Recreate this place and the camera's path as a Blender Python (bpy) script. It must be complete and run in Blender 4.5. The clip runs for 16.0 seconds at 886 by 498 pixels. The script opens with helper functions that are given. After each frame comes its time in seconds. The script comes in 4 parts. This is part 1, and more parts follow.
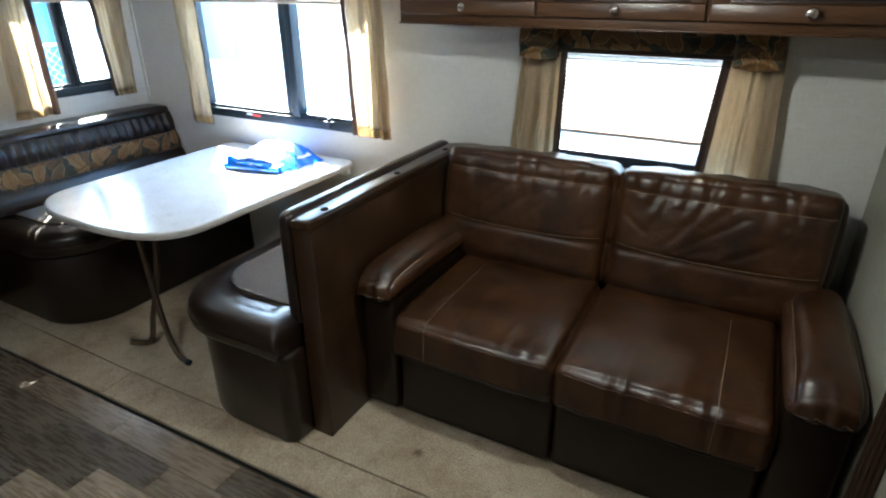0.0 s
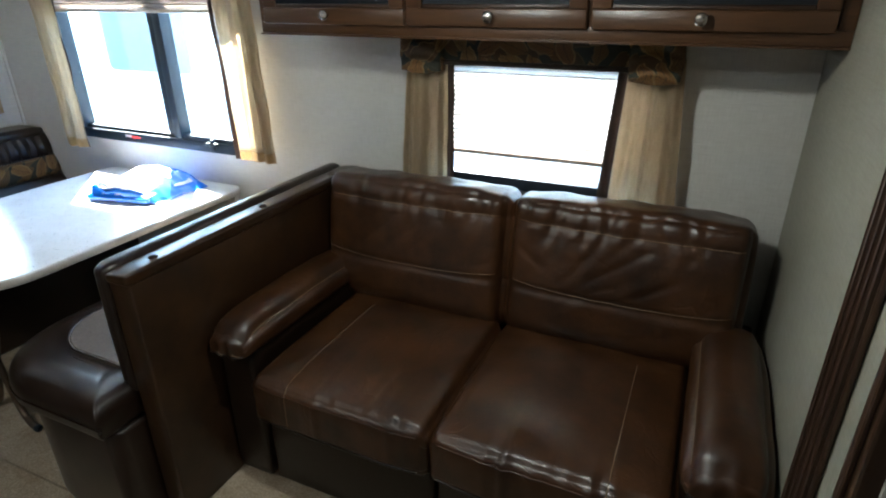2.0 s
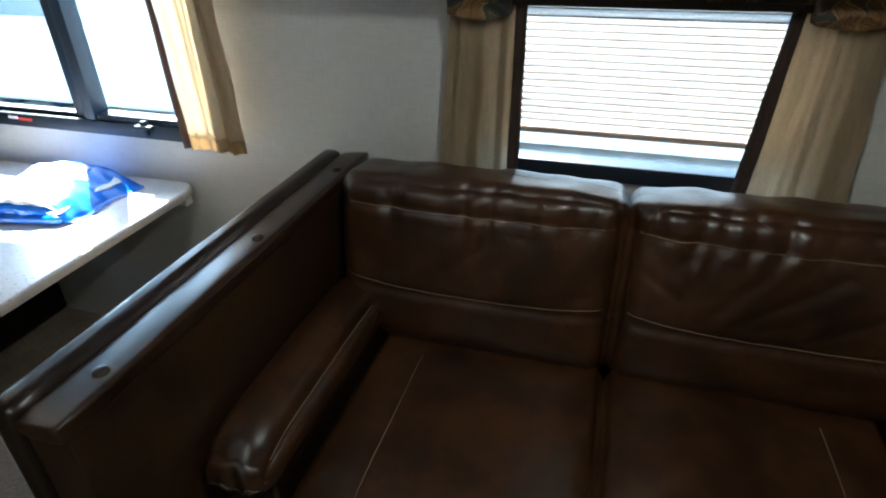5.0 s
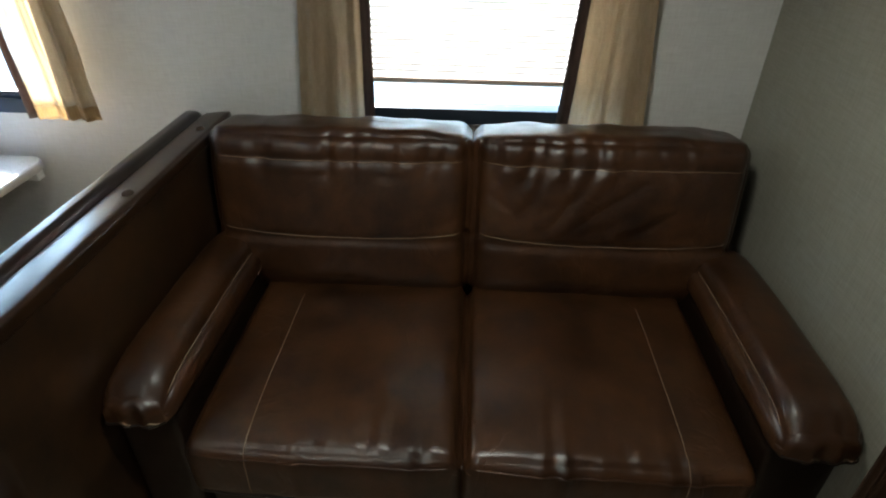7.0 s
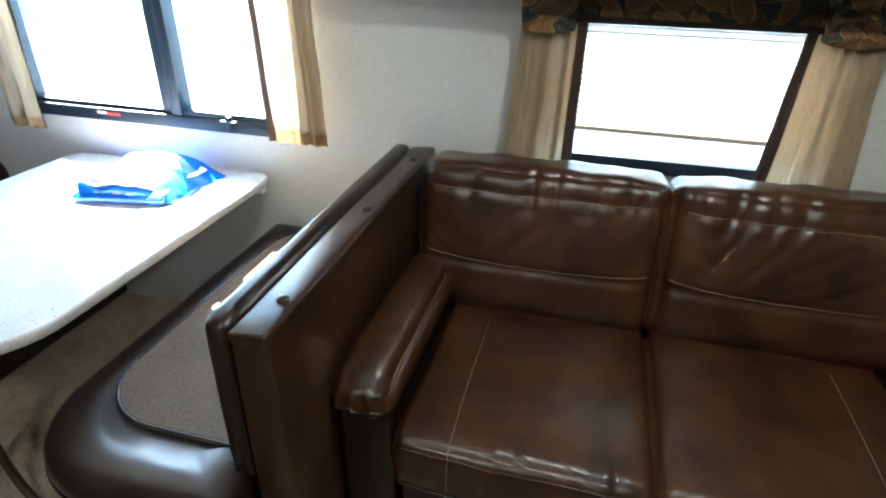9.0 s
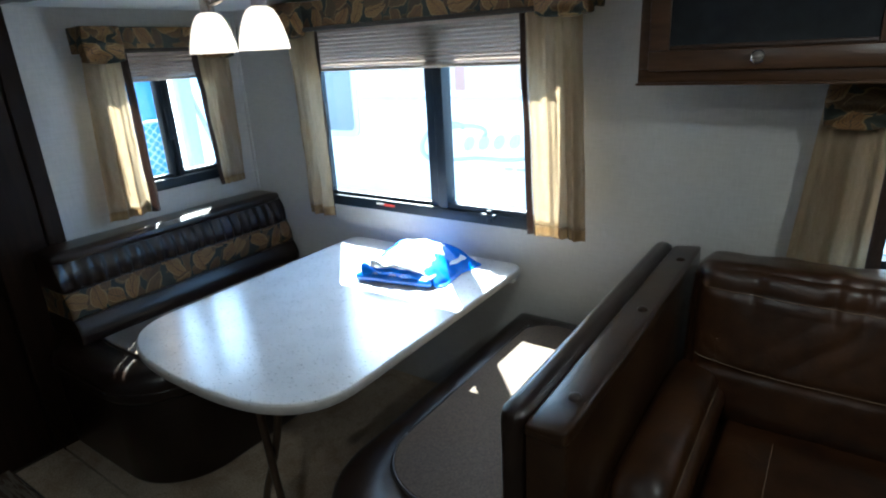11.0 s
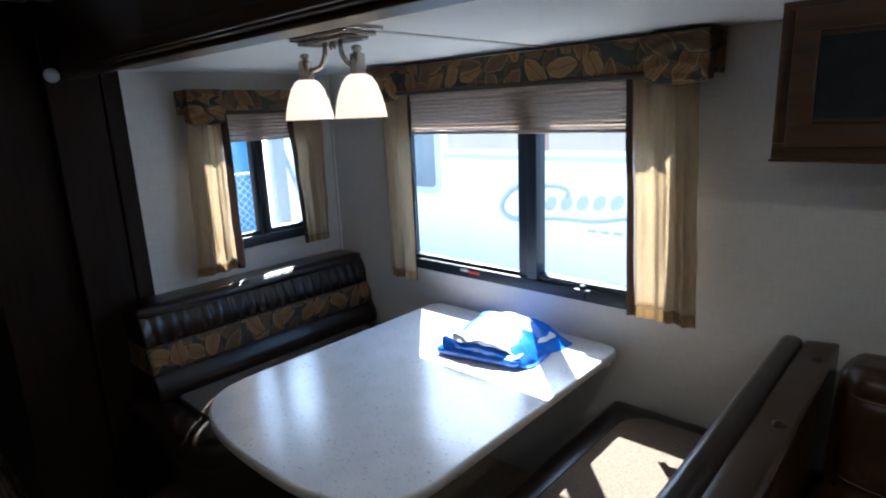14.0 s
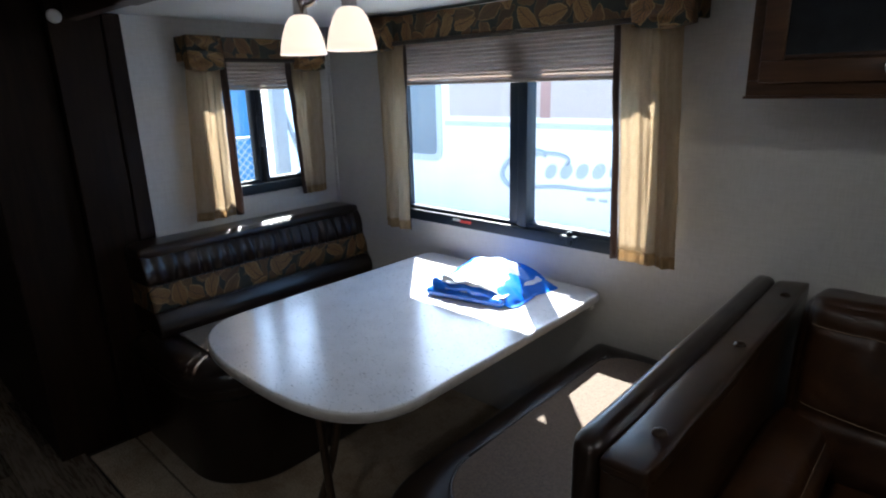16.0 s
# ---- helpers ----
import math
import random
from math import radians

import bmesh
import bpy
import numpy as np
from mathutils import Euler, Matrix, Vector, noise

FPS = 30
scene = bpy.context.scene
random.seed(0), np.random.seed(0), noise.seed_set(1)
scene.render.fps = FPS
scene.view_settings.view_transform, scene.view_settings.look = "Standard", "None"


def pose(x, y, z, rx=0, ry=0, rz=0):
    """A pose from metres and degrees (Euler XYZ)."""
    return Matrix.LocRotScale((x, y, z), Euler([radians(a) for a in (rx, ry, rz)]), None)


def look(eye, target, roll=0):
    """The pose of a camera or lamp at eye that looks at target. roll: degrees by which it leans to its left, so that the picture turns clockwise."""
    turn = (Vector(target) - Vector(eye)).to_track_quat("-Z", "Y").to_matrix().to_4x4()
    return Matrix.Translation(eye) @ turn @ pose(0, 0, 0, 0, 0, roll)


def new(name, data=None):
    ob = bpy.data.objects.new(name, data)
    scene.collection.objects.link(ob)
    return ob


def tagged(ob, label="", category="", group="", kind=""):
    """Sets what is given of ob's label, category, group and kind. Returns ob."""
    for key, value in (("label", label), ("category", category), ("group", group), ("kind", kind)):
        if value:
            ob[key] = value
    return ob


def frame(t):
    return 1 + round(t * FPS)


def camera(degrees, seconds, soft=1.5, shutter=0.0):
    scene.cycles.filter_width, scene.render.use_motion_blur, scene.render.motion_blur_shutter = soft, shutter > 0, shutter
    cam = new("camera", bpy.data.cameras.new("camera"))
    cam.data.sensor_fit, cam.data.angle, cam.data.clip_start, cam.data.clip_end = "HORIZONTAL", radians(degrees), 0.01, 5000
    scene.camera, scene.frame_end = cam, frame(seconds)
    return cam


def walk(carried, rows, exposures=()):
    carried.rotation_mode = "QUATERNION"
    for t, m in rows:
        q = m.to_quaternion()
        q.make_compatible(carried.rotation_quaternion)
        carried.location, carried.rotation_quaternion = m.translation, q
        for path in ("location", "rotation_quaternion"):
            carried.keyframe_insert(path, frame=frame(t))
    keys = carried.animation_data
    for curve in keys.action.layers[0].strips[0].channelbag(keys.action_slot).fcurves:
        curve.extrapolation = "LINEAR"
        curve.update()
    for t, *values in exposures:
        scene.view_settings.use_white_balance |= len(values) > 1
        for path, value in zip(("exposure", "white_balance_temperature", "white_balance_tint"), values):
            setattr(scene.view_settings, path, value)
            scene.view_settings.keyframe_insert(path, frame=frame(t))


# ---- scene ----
cam = camera(75.3, 16.0, soft=2.1)
PATH = [
    (0, (0.411, 0.077, 1.622), (-0.442, 1.681, 0.787), 0.0),
    (0.5, (0.391, 0.043, 1.637), (-0.44, 1.671, 0.824), 0.0),
    (1, (0.399, 0.086, 1.628), (-0.376, 1.734, 0.802), 0.3),
    (1.5, (0.46, 0.271, 1.6), (-0.279, 1.927, 0.755), -0.6),
    (2, (0.569, 0.504, 1.615), (-0.192, 2.163, 0.797), -0.4),
    (2.5, (0.612, 0.588, 1.593), (-0.033, 2.283, 0.749), -0.3),
    (3, (0.434, 0.694, 1.593), (-0.104, 2.423, 0.744), -0.1),
    (3.5, (0.278, 0.775, 1.628), (-0.251, 2.51, 0.785), 0.1),
    (6, (-0.179, 1.064, 1.525), (-0.56, 2.69, 0.424), -0.5),
    (6.5, (-0.116, 0.918, 1.553), (-0.298, 2.578, 0.452), 0.7),
    (7, (-0.009, 0.808, 1.562), (-0.086, 2.488, 0.48), 0.9),
    (7.5, (0.032, 0.789, 1.547), (-0.034, 2.472, 0.468), 0.4),
    (8, (-0.071, 0.78, 1.51), (-0.154, 2.46, 0.428), 1.0),
    (8.5, (-0.163, 0.701, 1.543), (-0.418, 2.388, 0.5), 0.1),
    (9, (-0.261, 0.647, 1.577), (-0.695, 2.355, 0.631), 1.2),
    (9.5, (-0.328, 0.625, 1.595), (-0.935, 2.294, 0.676), 1.0),
    (10, (-0.427, 0.591, 1.591), (-1.26, 2.215, 0.773), -1.3),
    (12.3, (-0.457, 0.553, 1.619), (-1.641, 2.056, 1.039), -2.6),
    (12.5, (-0.449, 0.553, 1.618), (-1.646, 2.05, 1.046), -2.5),
    (13, (-0.446, 0.559, 1.62), (-1.667, 2.042, 1.065), -2.3),
    (13.5, (-0.465, 0.561, 1.612), (-1.729, 2.024, 1.1), -2.5),
    (14, (-0.589, 0.65, 1.633), (-1.9, 2.086, 1.167), -2.5),
    (14.5, (-0.614, 0.685, 1.653), (-1.957, 2.099, 1.208), -2.5),
    (15, (-0.607, 0.679, 1.651), (-1.95, 2.082, 1.172), -2.3),
    (15.5, (-0.538, 0.632, 1.543), (-1.861, 2.039, 1.023), -1.8),
    (16, (-0.49, 0.605, 1.533), (-1.796, 2.016, 0.984), -1.6),
]
EXPOSURES = [(0, 4.45, 5800, -4), (2.5, 4.15, 5850, -4), (3.5, 4.2, 5900, -4), (5.9, 3.28, 5650, -5), (6.6, 3.55, 5800, -5), (7.1, 4.05, 6050, -3), (7.6, 4.2, 6000, -3), (8.5, 4.8, 5750, -4), (9, 4.75, 5700, -5), (9.5, 4.2, 5450, -8), (10, 3.85, 5300, -10), (12.3, 2.74, 5700, 3), (15.2, 2.74, 5750, 4), (16, 2.58, 5800, 5)]
walk(cam, [(t, look(eye, target, roll)) for t, eye, target, roll in PATH], EXPOSURES)

# ---- world, sun, lamps, exposure ----
SUN = Vector((-0.60, 0.64, 1.0)).normalized()
world = bpy.data.worlds.new("sky_world")
scene.world = world
world.use_nodes = True
wt = world.node_tree
sky = wt.nodes.new("ShaderNodeTexSky")
sky.sky_type = "NISHITA"
sky.sun_disc = False
sky.sun_elevation = math.asin(SUN.z)
sky.sun_rotation = math.atan2(SUN.x, SUN.y)
wt.links.new(sky.outputs[0], wt.nodes["Background"].inputs[0])
wt.nodes["Background"].inputs[1].default_value = 0.15
sun = new("sun", bpy.data.lights.new("sun", "SUN"))
sun.data.energy, sun.data.angle, sun.data.color = 5.0, radians(0.5), (1.0, 0.95, 0.87)
sun.matrix_world = look(SUN * 20, (0, 0, 0))


# ---- materials ----


def mat(name):
    m = bpy.data.materials.new(name)
    m.use_nodes = True
    nt = m.node_tree
    return m, nt, nt.nodes["Principled BSDF"]


def node(nt, kind, **vals):
    n = nt.nodes.new(kind)
    for k, v in vals.items():
        n.inputs[k].default_value = v
    return n


def coords(nt, scale=(1, 1, 1), kind="Object"):
    tc = nt.nodes.new("ShaderNodeTexCoord")
    mp = nt.nodes.new("ShaderNodeMapping")
    mp.inputs["Scale"].default_value = scale
    nt.links.new(tc.outputs[kind], mp.inputs[0])
    return mp.outputs[0]


def noise_tex(nt, vec, scale, detail=4, rough=0.55, distort=0.0):
    n = node(nt, "ShaderNodeTexNoise", Scale=scale, Detail=detail, Roughness=rough, Distortion=distort)
    nt.links.new(vec, n.inputs["Vector"])
    return n.outputs["Fac"]


def ramp(nt, fac, stops):
    r = nt.nodes.new("ShaderNodeValToRGB")
    els = r.color_ramp.elements
    while len(els) < len(stops):
        els.new(0.5)
    for e, (p, c) in zip(els, stops):
        e.position, e.color = p, (*c, 1)
    nt.links.new(fac, r.inputs[0])
    return r.outputs[0]


def mix(nt, fac, a, b, blend="MIX"):
    m = nt.nodes.new("ShaderNodeMix")
    m.data_type, m.blend_type = "RGBA", blend
    for sock, v in ((0, fac), (6, a), (7, b)):
        if hasattr(v, "is_linked"):
            nt.links.new(v, m.inputs[sock])
        else:
            m.inputs[sock].default_value = v if sock == 0 else (*v, 1)
    return m.outputs[2]


def maths(nt, op, a, b=0.0):
    m = nt.nodes.new("ShaderNodeMath")
    m.operation = op
    for i, v in ((0, a), (1, b)):
        if hasattr(v, "is_linked"):
            nt.links.new(v, m.inputs[i])
        else:
            m.inputs[i].default_value = v
    return m.outputs[0]


def bump(nt, bsdf, height, strength, dist):
    b = node(nt, "ShaderNodeBump", Strength=strength, Distance=dist)
    nt.links.new(height, b.inputs["Height"])
    nt.links.new(b.outputs[0], bsdf.inputs["Normal"])


def leather(name, dark, light, rough, relief=0.2, coat=0.2, wrinkle=0.0, coat_rough=0.2, spec=0.2):
    m, nt, b = mat(name)
    v = coords(nt)
    big = noise_tex(nt, v, 6, 6, 0.68)
    fine = noise_tex(nt, v, 60, 4)
    nt.links.new(ramp(nt, big, [(0.3, dark), (0.7, light)]), b.inputs["Base Color"])
    nt.links.new(ramp(nt, fine, [(0.3, (rough - 0.02,) * 3), (0.75, (rough + 0.05,) * 3)]), b.inputs["Roughness"])
    height = maths(nt, "ADD", maths(nt, "MULTIPLY", noise_tex(nt, v, 260, 3), 0.12), noise_tex(nt, v, 24, 4))
    if wrinkle:
        lines = ramp(nt, noise_tex(nt, coords(nt, (1, 1, 0.55)), 8, 3, 0.5, 0.7), [(0.465, (0, 0, 0)), (0.50, (1, 1, 1)), (0.535, (0, 0, 0))])
        where = ramp(nt, noise_tex(nt, v, 3.1, 2), [(0.45, (0, 0, 0)), (0.62, (1, 1, 1))])
        fold = maths(nt, "MULTIPLY", maths(nt, "MULTIPLY", lines, where), wrinkle)
        height = maths(nt, "SUBTRACT", height, fold)
    bump(nt, b, height, relief, 0.004)
    b.inputs["Specular IOR Level"].default_value = spec
    b.inputs["Coat Weight"].default_value = coat
    b.inputs["Coat Roughness"].default_value = coat_rough
    return m


def wood(name, dark, light, axis, rough=0.4):
    m, nt, b = mat(name)
    s = [14.0, 14.0, 14.0]
    s["xyz".index(axis)] = 1.1
    v = coords(nt, s)
    g = noise_tex(nt, v, 2.0, 7, 0.62, 0.6)
    g2 = noise_tex(nt, v, 11.0, 3, 0.6)
    nt.links.new(ramp(nt, maths(nt, "ADD", maths(nt, "MULTIPLY", g, 0.75), maths(nt, "MULTIPLY", g2, 0.25)),
                      [(0.32, dark), (0.66, light)]), b.inputs["Base Color"])
    b.inputs["Roughness"].default_value = rough
    bump(nt, b, g2, 0.12, 0.002)
    return m


def cloth(name, dark, light, weave=900.0, through_light=0.0):
    m, nt, b = mat(name)
    v = coords(nt)
    vx = coords(nt, (1, 1, 0.18))
    f = maths(nt, "ADD", maths(nt, "MULTIPLY", noise_tex(nt, v, weave * 0.3, 2), 0.5),
              maths(nt, "MULTIPLY", noise_tex(nt, vx, 160, 2), 0.5))
    col = ramp(nt, f, [(0.35, dark), (0.65, light)])
    nt.links.new(col, b.inputs["Base Color"])
    b.inputs["Roughness"].default_value = 0.9
    b.inputs["Sheen Weight"].default_value = 0.2
    bump(nt, b, f, 0.3, 0.001)
    if through_light:
        tr = nt.nodes.new("ShaderNodeBsdfTranslucent")
        nt.links.new(col, tr.inputs[0])
        mx = node(nt, "ShaderNodeMixShader", Fac=through_light)
        nt.links.new(b.outputs[0], mx.inputs[1])
        nt.links.new(tr.outputs[0], mx.inputs[2])
        nt.links.new(mx.outputs[0], nt.nodes["Material Output"].inputs[0])
    return m


def leaf_layer(nt, flat, scale, shift, length, width):
    """One layer of scattered pointed leaves: how far each place lies from its leaf's middle (1 at the rim), its vein lines and its tone."""
    mp = nt.nodes.new("ShaderNodeMapping")
    mp.inputs["Location"].default_value = (*shift, 0)
    nt.links.new(flat, mp.inputs[0])
    vor = node(nt, "ShaderNodeTexVoronoi", Scale=scale, Randomness=0.8)
    vor.voronoi_dimensions = "2D"
    nt.links.new(mp.outputs[0], vor.inputs["Vector"])
    away = nt.nodes.new("ShaderNodeVectorMath")
    away.operation = "SUBTRACT"
    nt.links.new(mp.outputs[0], away.inputs[0])
    nt.links.new(vor.outputs["Position"], away.inputs[1])
    d = nt.nodes.new("ShaderNodeSeparateXYZ")
    nt.links.new(away.outputs[0], d.inputs[0])
    tone = nt.nodes.new("ShaderNodeSeparateColor")
    nt.links.new(vor.outputs["Color"], tone.inputs[0])
    turn = maths(nt, "MULTIPLY", tone.outputs[0], 6.283)
    c, n = maths(nt, "COSINE", turn), maths(nt, "SINE", turn)
    along = maths(nt, "ADD", maths(nt, "MULTIPLY", d.outputs[0], c), maths(nt, "MULTIPLY", d.outputs[1], n))
    side = maths(nt, "ABSOLUTE", maths(nt, "SUBTRACT", maths(nt, "MULTIPLY", d.outputs[1], c), maths(nt, "MULTIPLY", d.outputs[0], n)))
    reach = maths(nt, "ADD", maths(nt, "DIVIDE", side, width), maths(nt, "POWER", maths(nt, "ABSOLUTE", maths(nt, "DIVIDE", along, length)), 2.0))
    veins = maths(nt, "SINE", maths(nt, "MULTIPLY", maths(nt, "SUBTRACT", side, maths(nt, "MULTIPLY", along, 0.8)), 620.0))
    rib = maths(nt, "LESS_THAN", side, 0.0016)
    return reach, maths(nt, "MAXIMUM", maths(nt, "GREATER_THAN", veins, 0.72), rib), tone.outputs[1]


def leaf_cloth(name):
    m, nt, b = mat(name)
    v = coords(nt)
    wob = node(nt, "ShaderNodeTexNoise", Scale=22.0, Detail=2.0)
    nt.links.new(v, wob.inputs["Vector"])
    sep, off = nt.nodes.new("ShaderNodeSeparateXYZ"), nt.nodes.new("ShaderNodeSeparateXYZ")
    nt.links.new(v, sep.inputs[0])
    nt.links.new(wob.outputs["Color"], off.inputs[0])
    flat = nt.nodes.new("ShaderNodeCombineXYZ")
    nt.links.new(maths(nt, "ADD", maths(nt, "ADD", sep.outputs[0], sep.outputs[1]), maths(nt, "MULTIPLY", off.outputs[0], 0.030)), flat.inputs[0])
    nt.links.new(maths(nt, "ADD", sep.outputs[2], maths(nt, "MULTIPLY", off.outputs[1], 0.030)), flat.inputs[1])
    tint = noise_tex(nt, v, 9.0, 3, 0.6)
    col = ramp(nt, tint, [(0.35, (0.014, 0.019, 0.015)), (0.7, (0.034, 0.036, 0.024))])
    for scale, shift, length, width, shade in ((13.0, (0.37, 0.21), 0.055, 0.024, 0.5), (10.5, (0.0, 0.0), 0.068, 0.031, 1.0)):
        reach, lines, tone = leaf_layer(nt, flat.outputs[0], scale, shift, length, width)
        gold = [(0.0, (0.075, 0.050, 0.020)), (0.3, (0.145, 0.070, 0.022)), (0.6, (0.215, 0.108, 0.030)), (1.0, (0.25, 0.145, 0.050))]
        leaf = ramp(nt, tone, [(p, tuple(x * shade for x in c)) for p, c in gold])
        leaf = mix(nt, maths(nt, "MULTIPLY", lines, 0.8), leaf, (0.055, 0.030, 0.014))
        mask = ramp(nt, reach, [(0.97, (1, 1, 1)), (1.0, (0, 0, 0))])
        rim = ramp(nt, reach, [(0.80, (0, 0, 0)), (0.88, (0.45, 0.45, 0.45)), (0.97, (0.45, 0.45, 0.45)), (1.0, (0, 0, 0))])
        col = mix(nt, rim, mix(nt, mask, col, leaf), tuple(x * shade for x in (0.34, 0.24, 0.11)))
    nt.links.new(col, b.inputs["Base Color"])
    b.inputs["Roughness"].default_value = 0.75
    bump(nt, b, noise_tex(nt, v, 500, 2), 0.25, 0.001)
    return m


def plain(name, colour, rough, metal=0.0, spec=0.5, var=0.12, scale=30.0):
    m, nt, b = mat(name)
    f = noise_tex(nt, coords(nt), scale, 4)
    nt.links.new(ramp(nt, f, [(0.3, tuple(c * (1 - var) for c in colour)), (0.7, tuple(min(1, c * (1 + var)) for c in colour))]), b.inputs["Base Color"])
    b.inputs["Roughness"].default_value, b.inputs["Metallic"].default_value = rough, metal
    b.inputs["Specular IOR Level"].default_value = spec
    bump(nt, b, noise_tex(nt, coords(nt), scale * 8, 3), 0.08, 0.001)
    return m


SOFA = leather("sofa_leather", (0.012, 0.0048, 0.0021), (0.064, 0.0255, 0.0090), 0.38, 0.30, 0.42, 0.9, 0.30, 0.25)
# Same leather as SOFA, darkened so the colour carries the shade lower down.
SOFA_SHADED = leather("sofa_shaded_leather", (0.006, 0.003, 0.0016), (0.012, 0.006, 0.0031), 0.42, 0.12, 0.3)
BENCH = leather("bench_leather", (0.009, 0.0045, 0.003), (0.020, 0.010, 0.006), 0.40, 0.03, 1.0, 0.0, 0.30, 0.05)
PANEL = leather("divider_vinyl", (0.010, 0.0048, 0.0022), (0.044, 0.0205, 0.0082), 0.42, 0.08, 0.7, 0.0, 0.30, 0.1)
STITCH = plain("stitch_thread", (0.17, 0.115, 0.07), 0.7)
CABINET = wood("cabinet_wood", (0.040, 0.0175, 0.0075), (0.100, 0.047, 0.0205), "x", 0.34)
DARKWOOD = wood("trim_wood", (0.022, 0.0105, 0.0055), (0.048, 0.023, 0.012), "z", 0.4)
# Trim wood made darker and duller: the left end's shade is in its colour.
DIM_WOOD = wood("dim_trim_wood", (0.010, 0.005, 0.003), (0.022, 0.011, 0.006), "z", 0.5)
DIM_WOOD.node_tree.nodes["Principled BSDF"].inputs["Specular IOR Level"].default_value = 0.15
DARKWOOD_X = wood("trim_wood_long", (0.022, 0.0105, 0.0055), (0.048, 0.023, 0.012), "x", 0.4)
INSET_GLASS = plain("smoked_panel", (0.02, 0.022, 0.026), 0.18)
NICKEL = plain("brushed_nickel", (0.50, 0.46, 0.43), 0.24, 1.0)
STEEL = plain("leg_bronze_steel", (0.16, 0.12, 0.09), 0.35, 0.9)
BLACK = plain("black_aluminium", (0.008, 0.015, 0.026), 0.5, 0, 0.4)
CURTAIN = cloth("curtain_linen", (0.455, 0.355, 0.232), (0.54, 0.43, 0.293), 900, 0.38)
CURTAIN_HEM = cloth("curtain_hem", (0.33, 0.22, 0.11), (0.42, 0.29, 0.15), 900, 0.15)
CURTAIN_EDGE = cloth("curtain_border", (0.055, 0.032, 0.024), (0.085, 0.05, 0.036))
LEAF = leaf_cloth("leaf_fabric")
TRIM_CLOTH = cloth("valance_trim", (0.028, 0.019, 0.014), (0.05, 0.034, 0.024))
INSET_CLOTH = cloth("seat_fabric", (0.072, 0.050, 0.033), (0.140, 0.099, 0.067), 500)
SHADE = cloth("pleated_shade_cloth", (0.36, 0.29, 0.25), (0.46, 0.38, 0.33), 700, 0.30)
SHADE_RAIL = plain("shade_rail", (0.42, 0.33, 0.26), 0.5)
SHADE_LIGHT = cloth("white_shade_cloth", (0.56, 0.535, 0.515), (0.64, 0.615, 0.595), 700, 0.0)
WHITE = plain("white_plastic", (0.78, 0.77, 0.74), 0.4)
RED = plain("red_sticker", (0.62, 0.05, 0.04), 0.5)


def wallpaper(name, low, high, blotch):
    m, nt, b = mat(name)
    v = coords(nt, (260, 260, 18))
    h = coords(nt, (18, 18, 260))
    f = maths(nt, "MULTIPLY", maths(nt, "ADD", noise_tex(nt, v, 1.0, 2), noise_tex(nt, h, 1.0, 2)), 0.5)
    big = noise_tex(nt, coords(nt), 1.6, 3)
    fine = ramp(nt, f, [(0.35, low), (0.65, high)])
    nt.links.new(mix(nt, maths(nt, "MULTIPLY", big, 0.22), fine, blotch), b.inputs["Base Color"])
    b.inputs["Roughness"].default_value = 0.62
    bump(nt, b, f, 0.12, 0.001)
    return m


def carpet_mat():
    m, nt, b = mat("beige_carpet")
    v = coords(nt)
    big = noise_tex(nt, v, 3.2, 4, 0.6)
    fine = noise_tex(nt, v, 130, 4, 0.7)
    base = ramp(nt, fine, [(0.3, (0.40, 0.325, 0.235)), (0.7, (0.76, 0.64, 0.49))])
    stain = ramp(nt, big, [(0.36, (0.66, 0.58, 0.50)), (0.58, (1, 1, 1))])
    dirt = noise_tex(nt, v, 14, 5, 0.7, 0.6)
    worn = mix(nt, 0.5, mix(nt, 0.7, base, stain, "MULTIPLY"), ramp(nt, dirt, [(0.34, (0.66, 0.56, 0.45)), (0.52, (1, 1, 1))]), "MULTIPLY")
    spot = nt.nodes.new("ShaderNodeVectorMath")
    spot.operation = "DISTANCE"
    spot.inputs[1].default_value = (-0.455, 1.503, 0)
    nt.links.new(v, spot.inputs[0])
    near = maths(nt, "ADD", spot.outputs["Value"], maths(nt, "MULTIPLY", noise_tex(nt, v, 45, 3), 0.03))
    nt.links.new(mix(nt, ramp(nt, near, [(0.022, (0.8, 0.8, 0.8)), (0.045, (0, 0, 0))]), worn, (0.12, 0.085, 0.05)), b.inputs["Base Color"])
    b.inputs["Roughness"].default_value = 1.0
    tuft = maths(nt, "ADD", maths(nt, "MULTIPLY", noise_tex(nt, v, 85, 4, 0.7), 1.6), fine)
    bump(nt, b, tuft, 1.0, 0.007)
    return m


def plank_mat():
    m, nt, b = mat("vinyl_plank")
    v = coords(nt, (1.4, 16, 16))
    g = noise_tex(nt, v, 5.0, 7, 0.65, 0.5)
    info = nt.nodes.new("ShaderNodeObjectInfo")
    tone = ramp(nt, info.outputs["Random"], [(0.0, (0.36, 0.34, 0.32)), (0.5, (0.8, 0.74, 0.68)), (1.0, (1.35, 1.28, 1.18))])
    base = ramp(nt, g, [(0.3, (0.13, 0.108, 0.088)), (0.7, (0.31, 0.26, 0.21))])
    nt.links.new(mix(nt, 1.0, base, tone, "MULTIPLY"), b.inputs["Base Color"])
    nt.links.new(ramp(nt, g, [(0.3, (0.20,) * 3), (0.7, (0.36,) * 3)]), b.inputs["Roughness"])
    b.inputs["Specular IOR Level"].default_value = 0.8
    bump(nt, b, g, 0.15, 0.002)
    return m


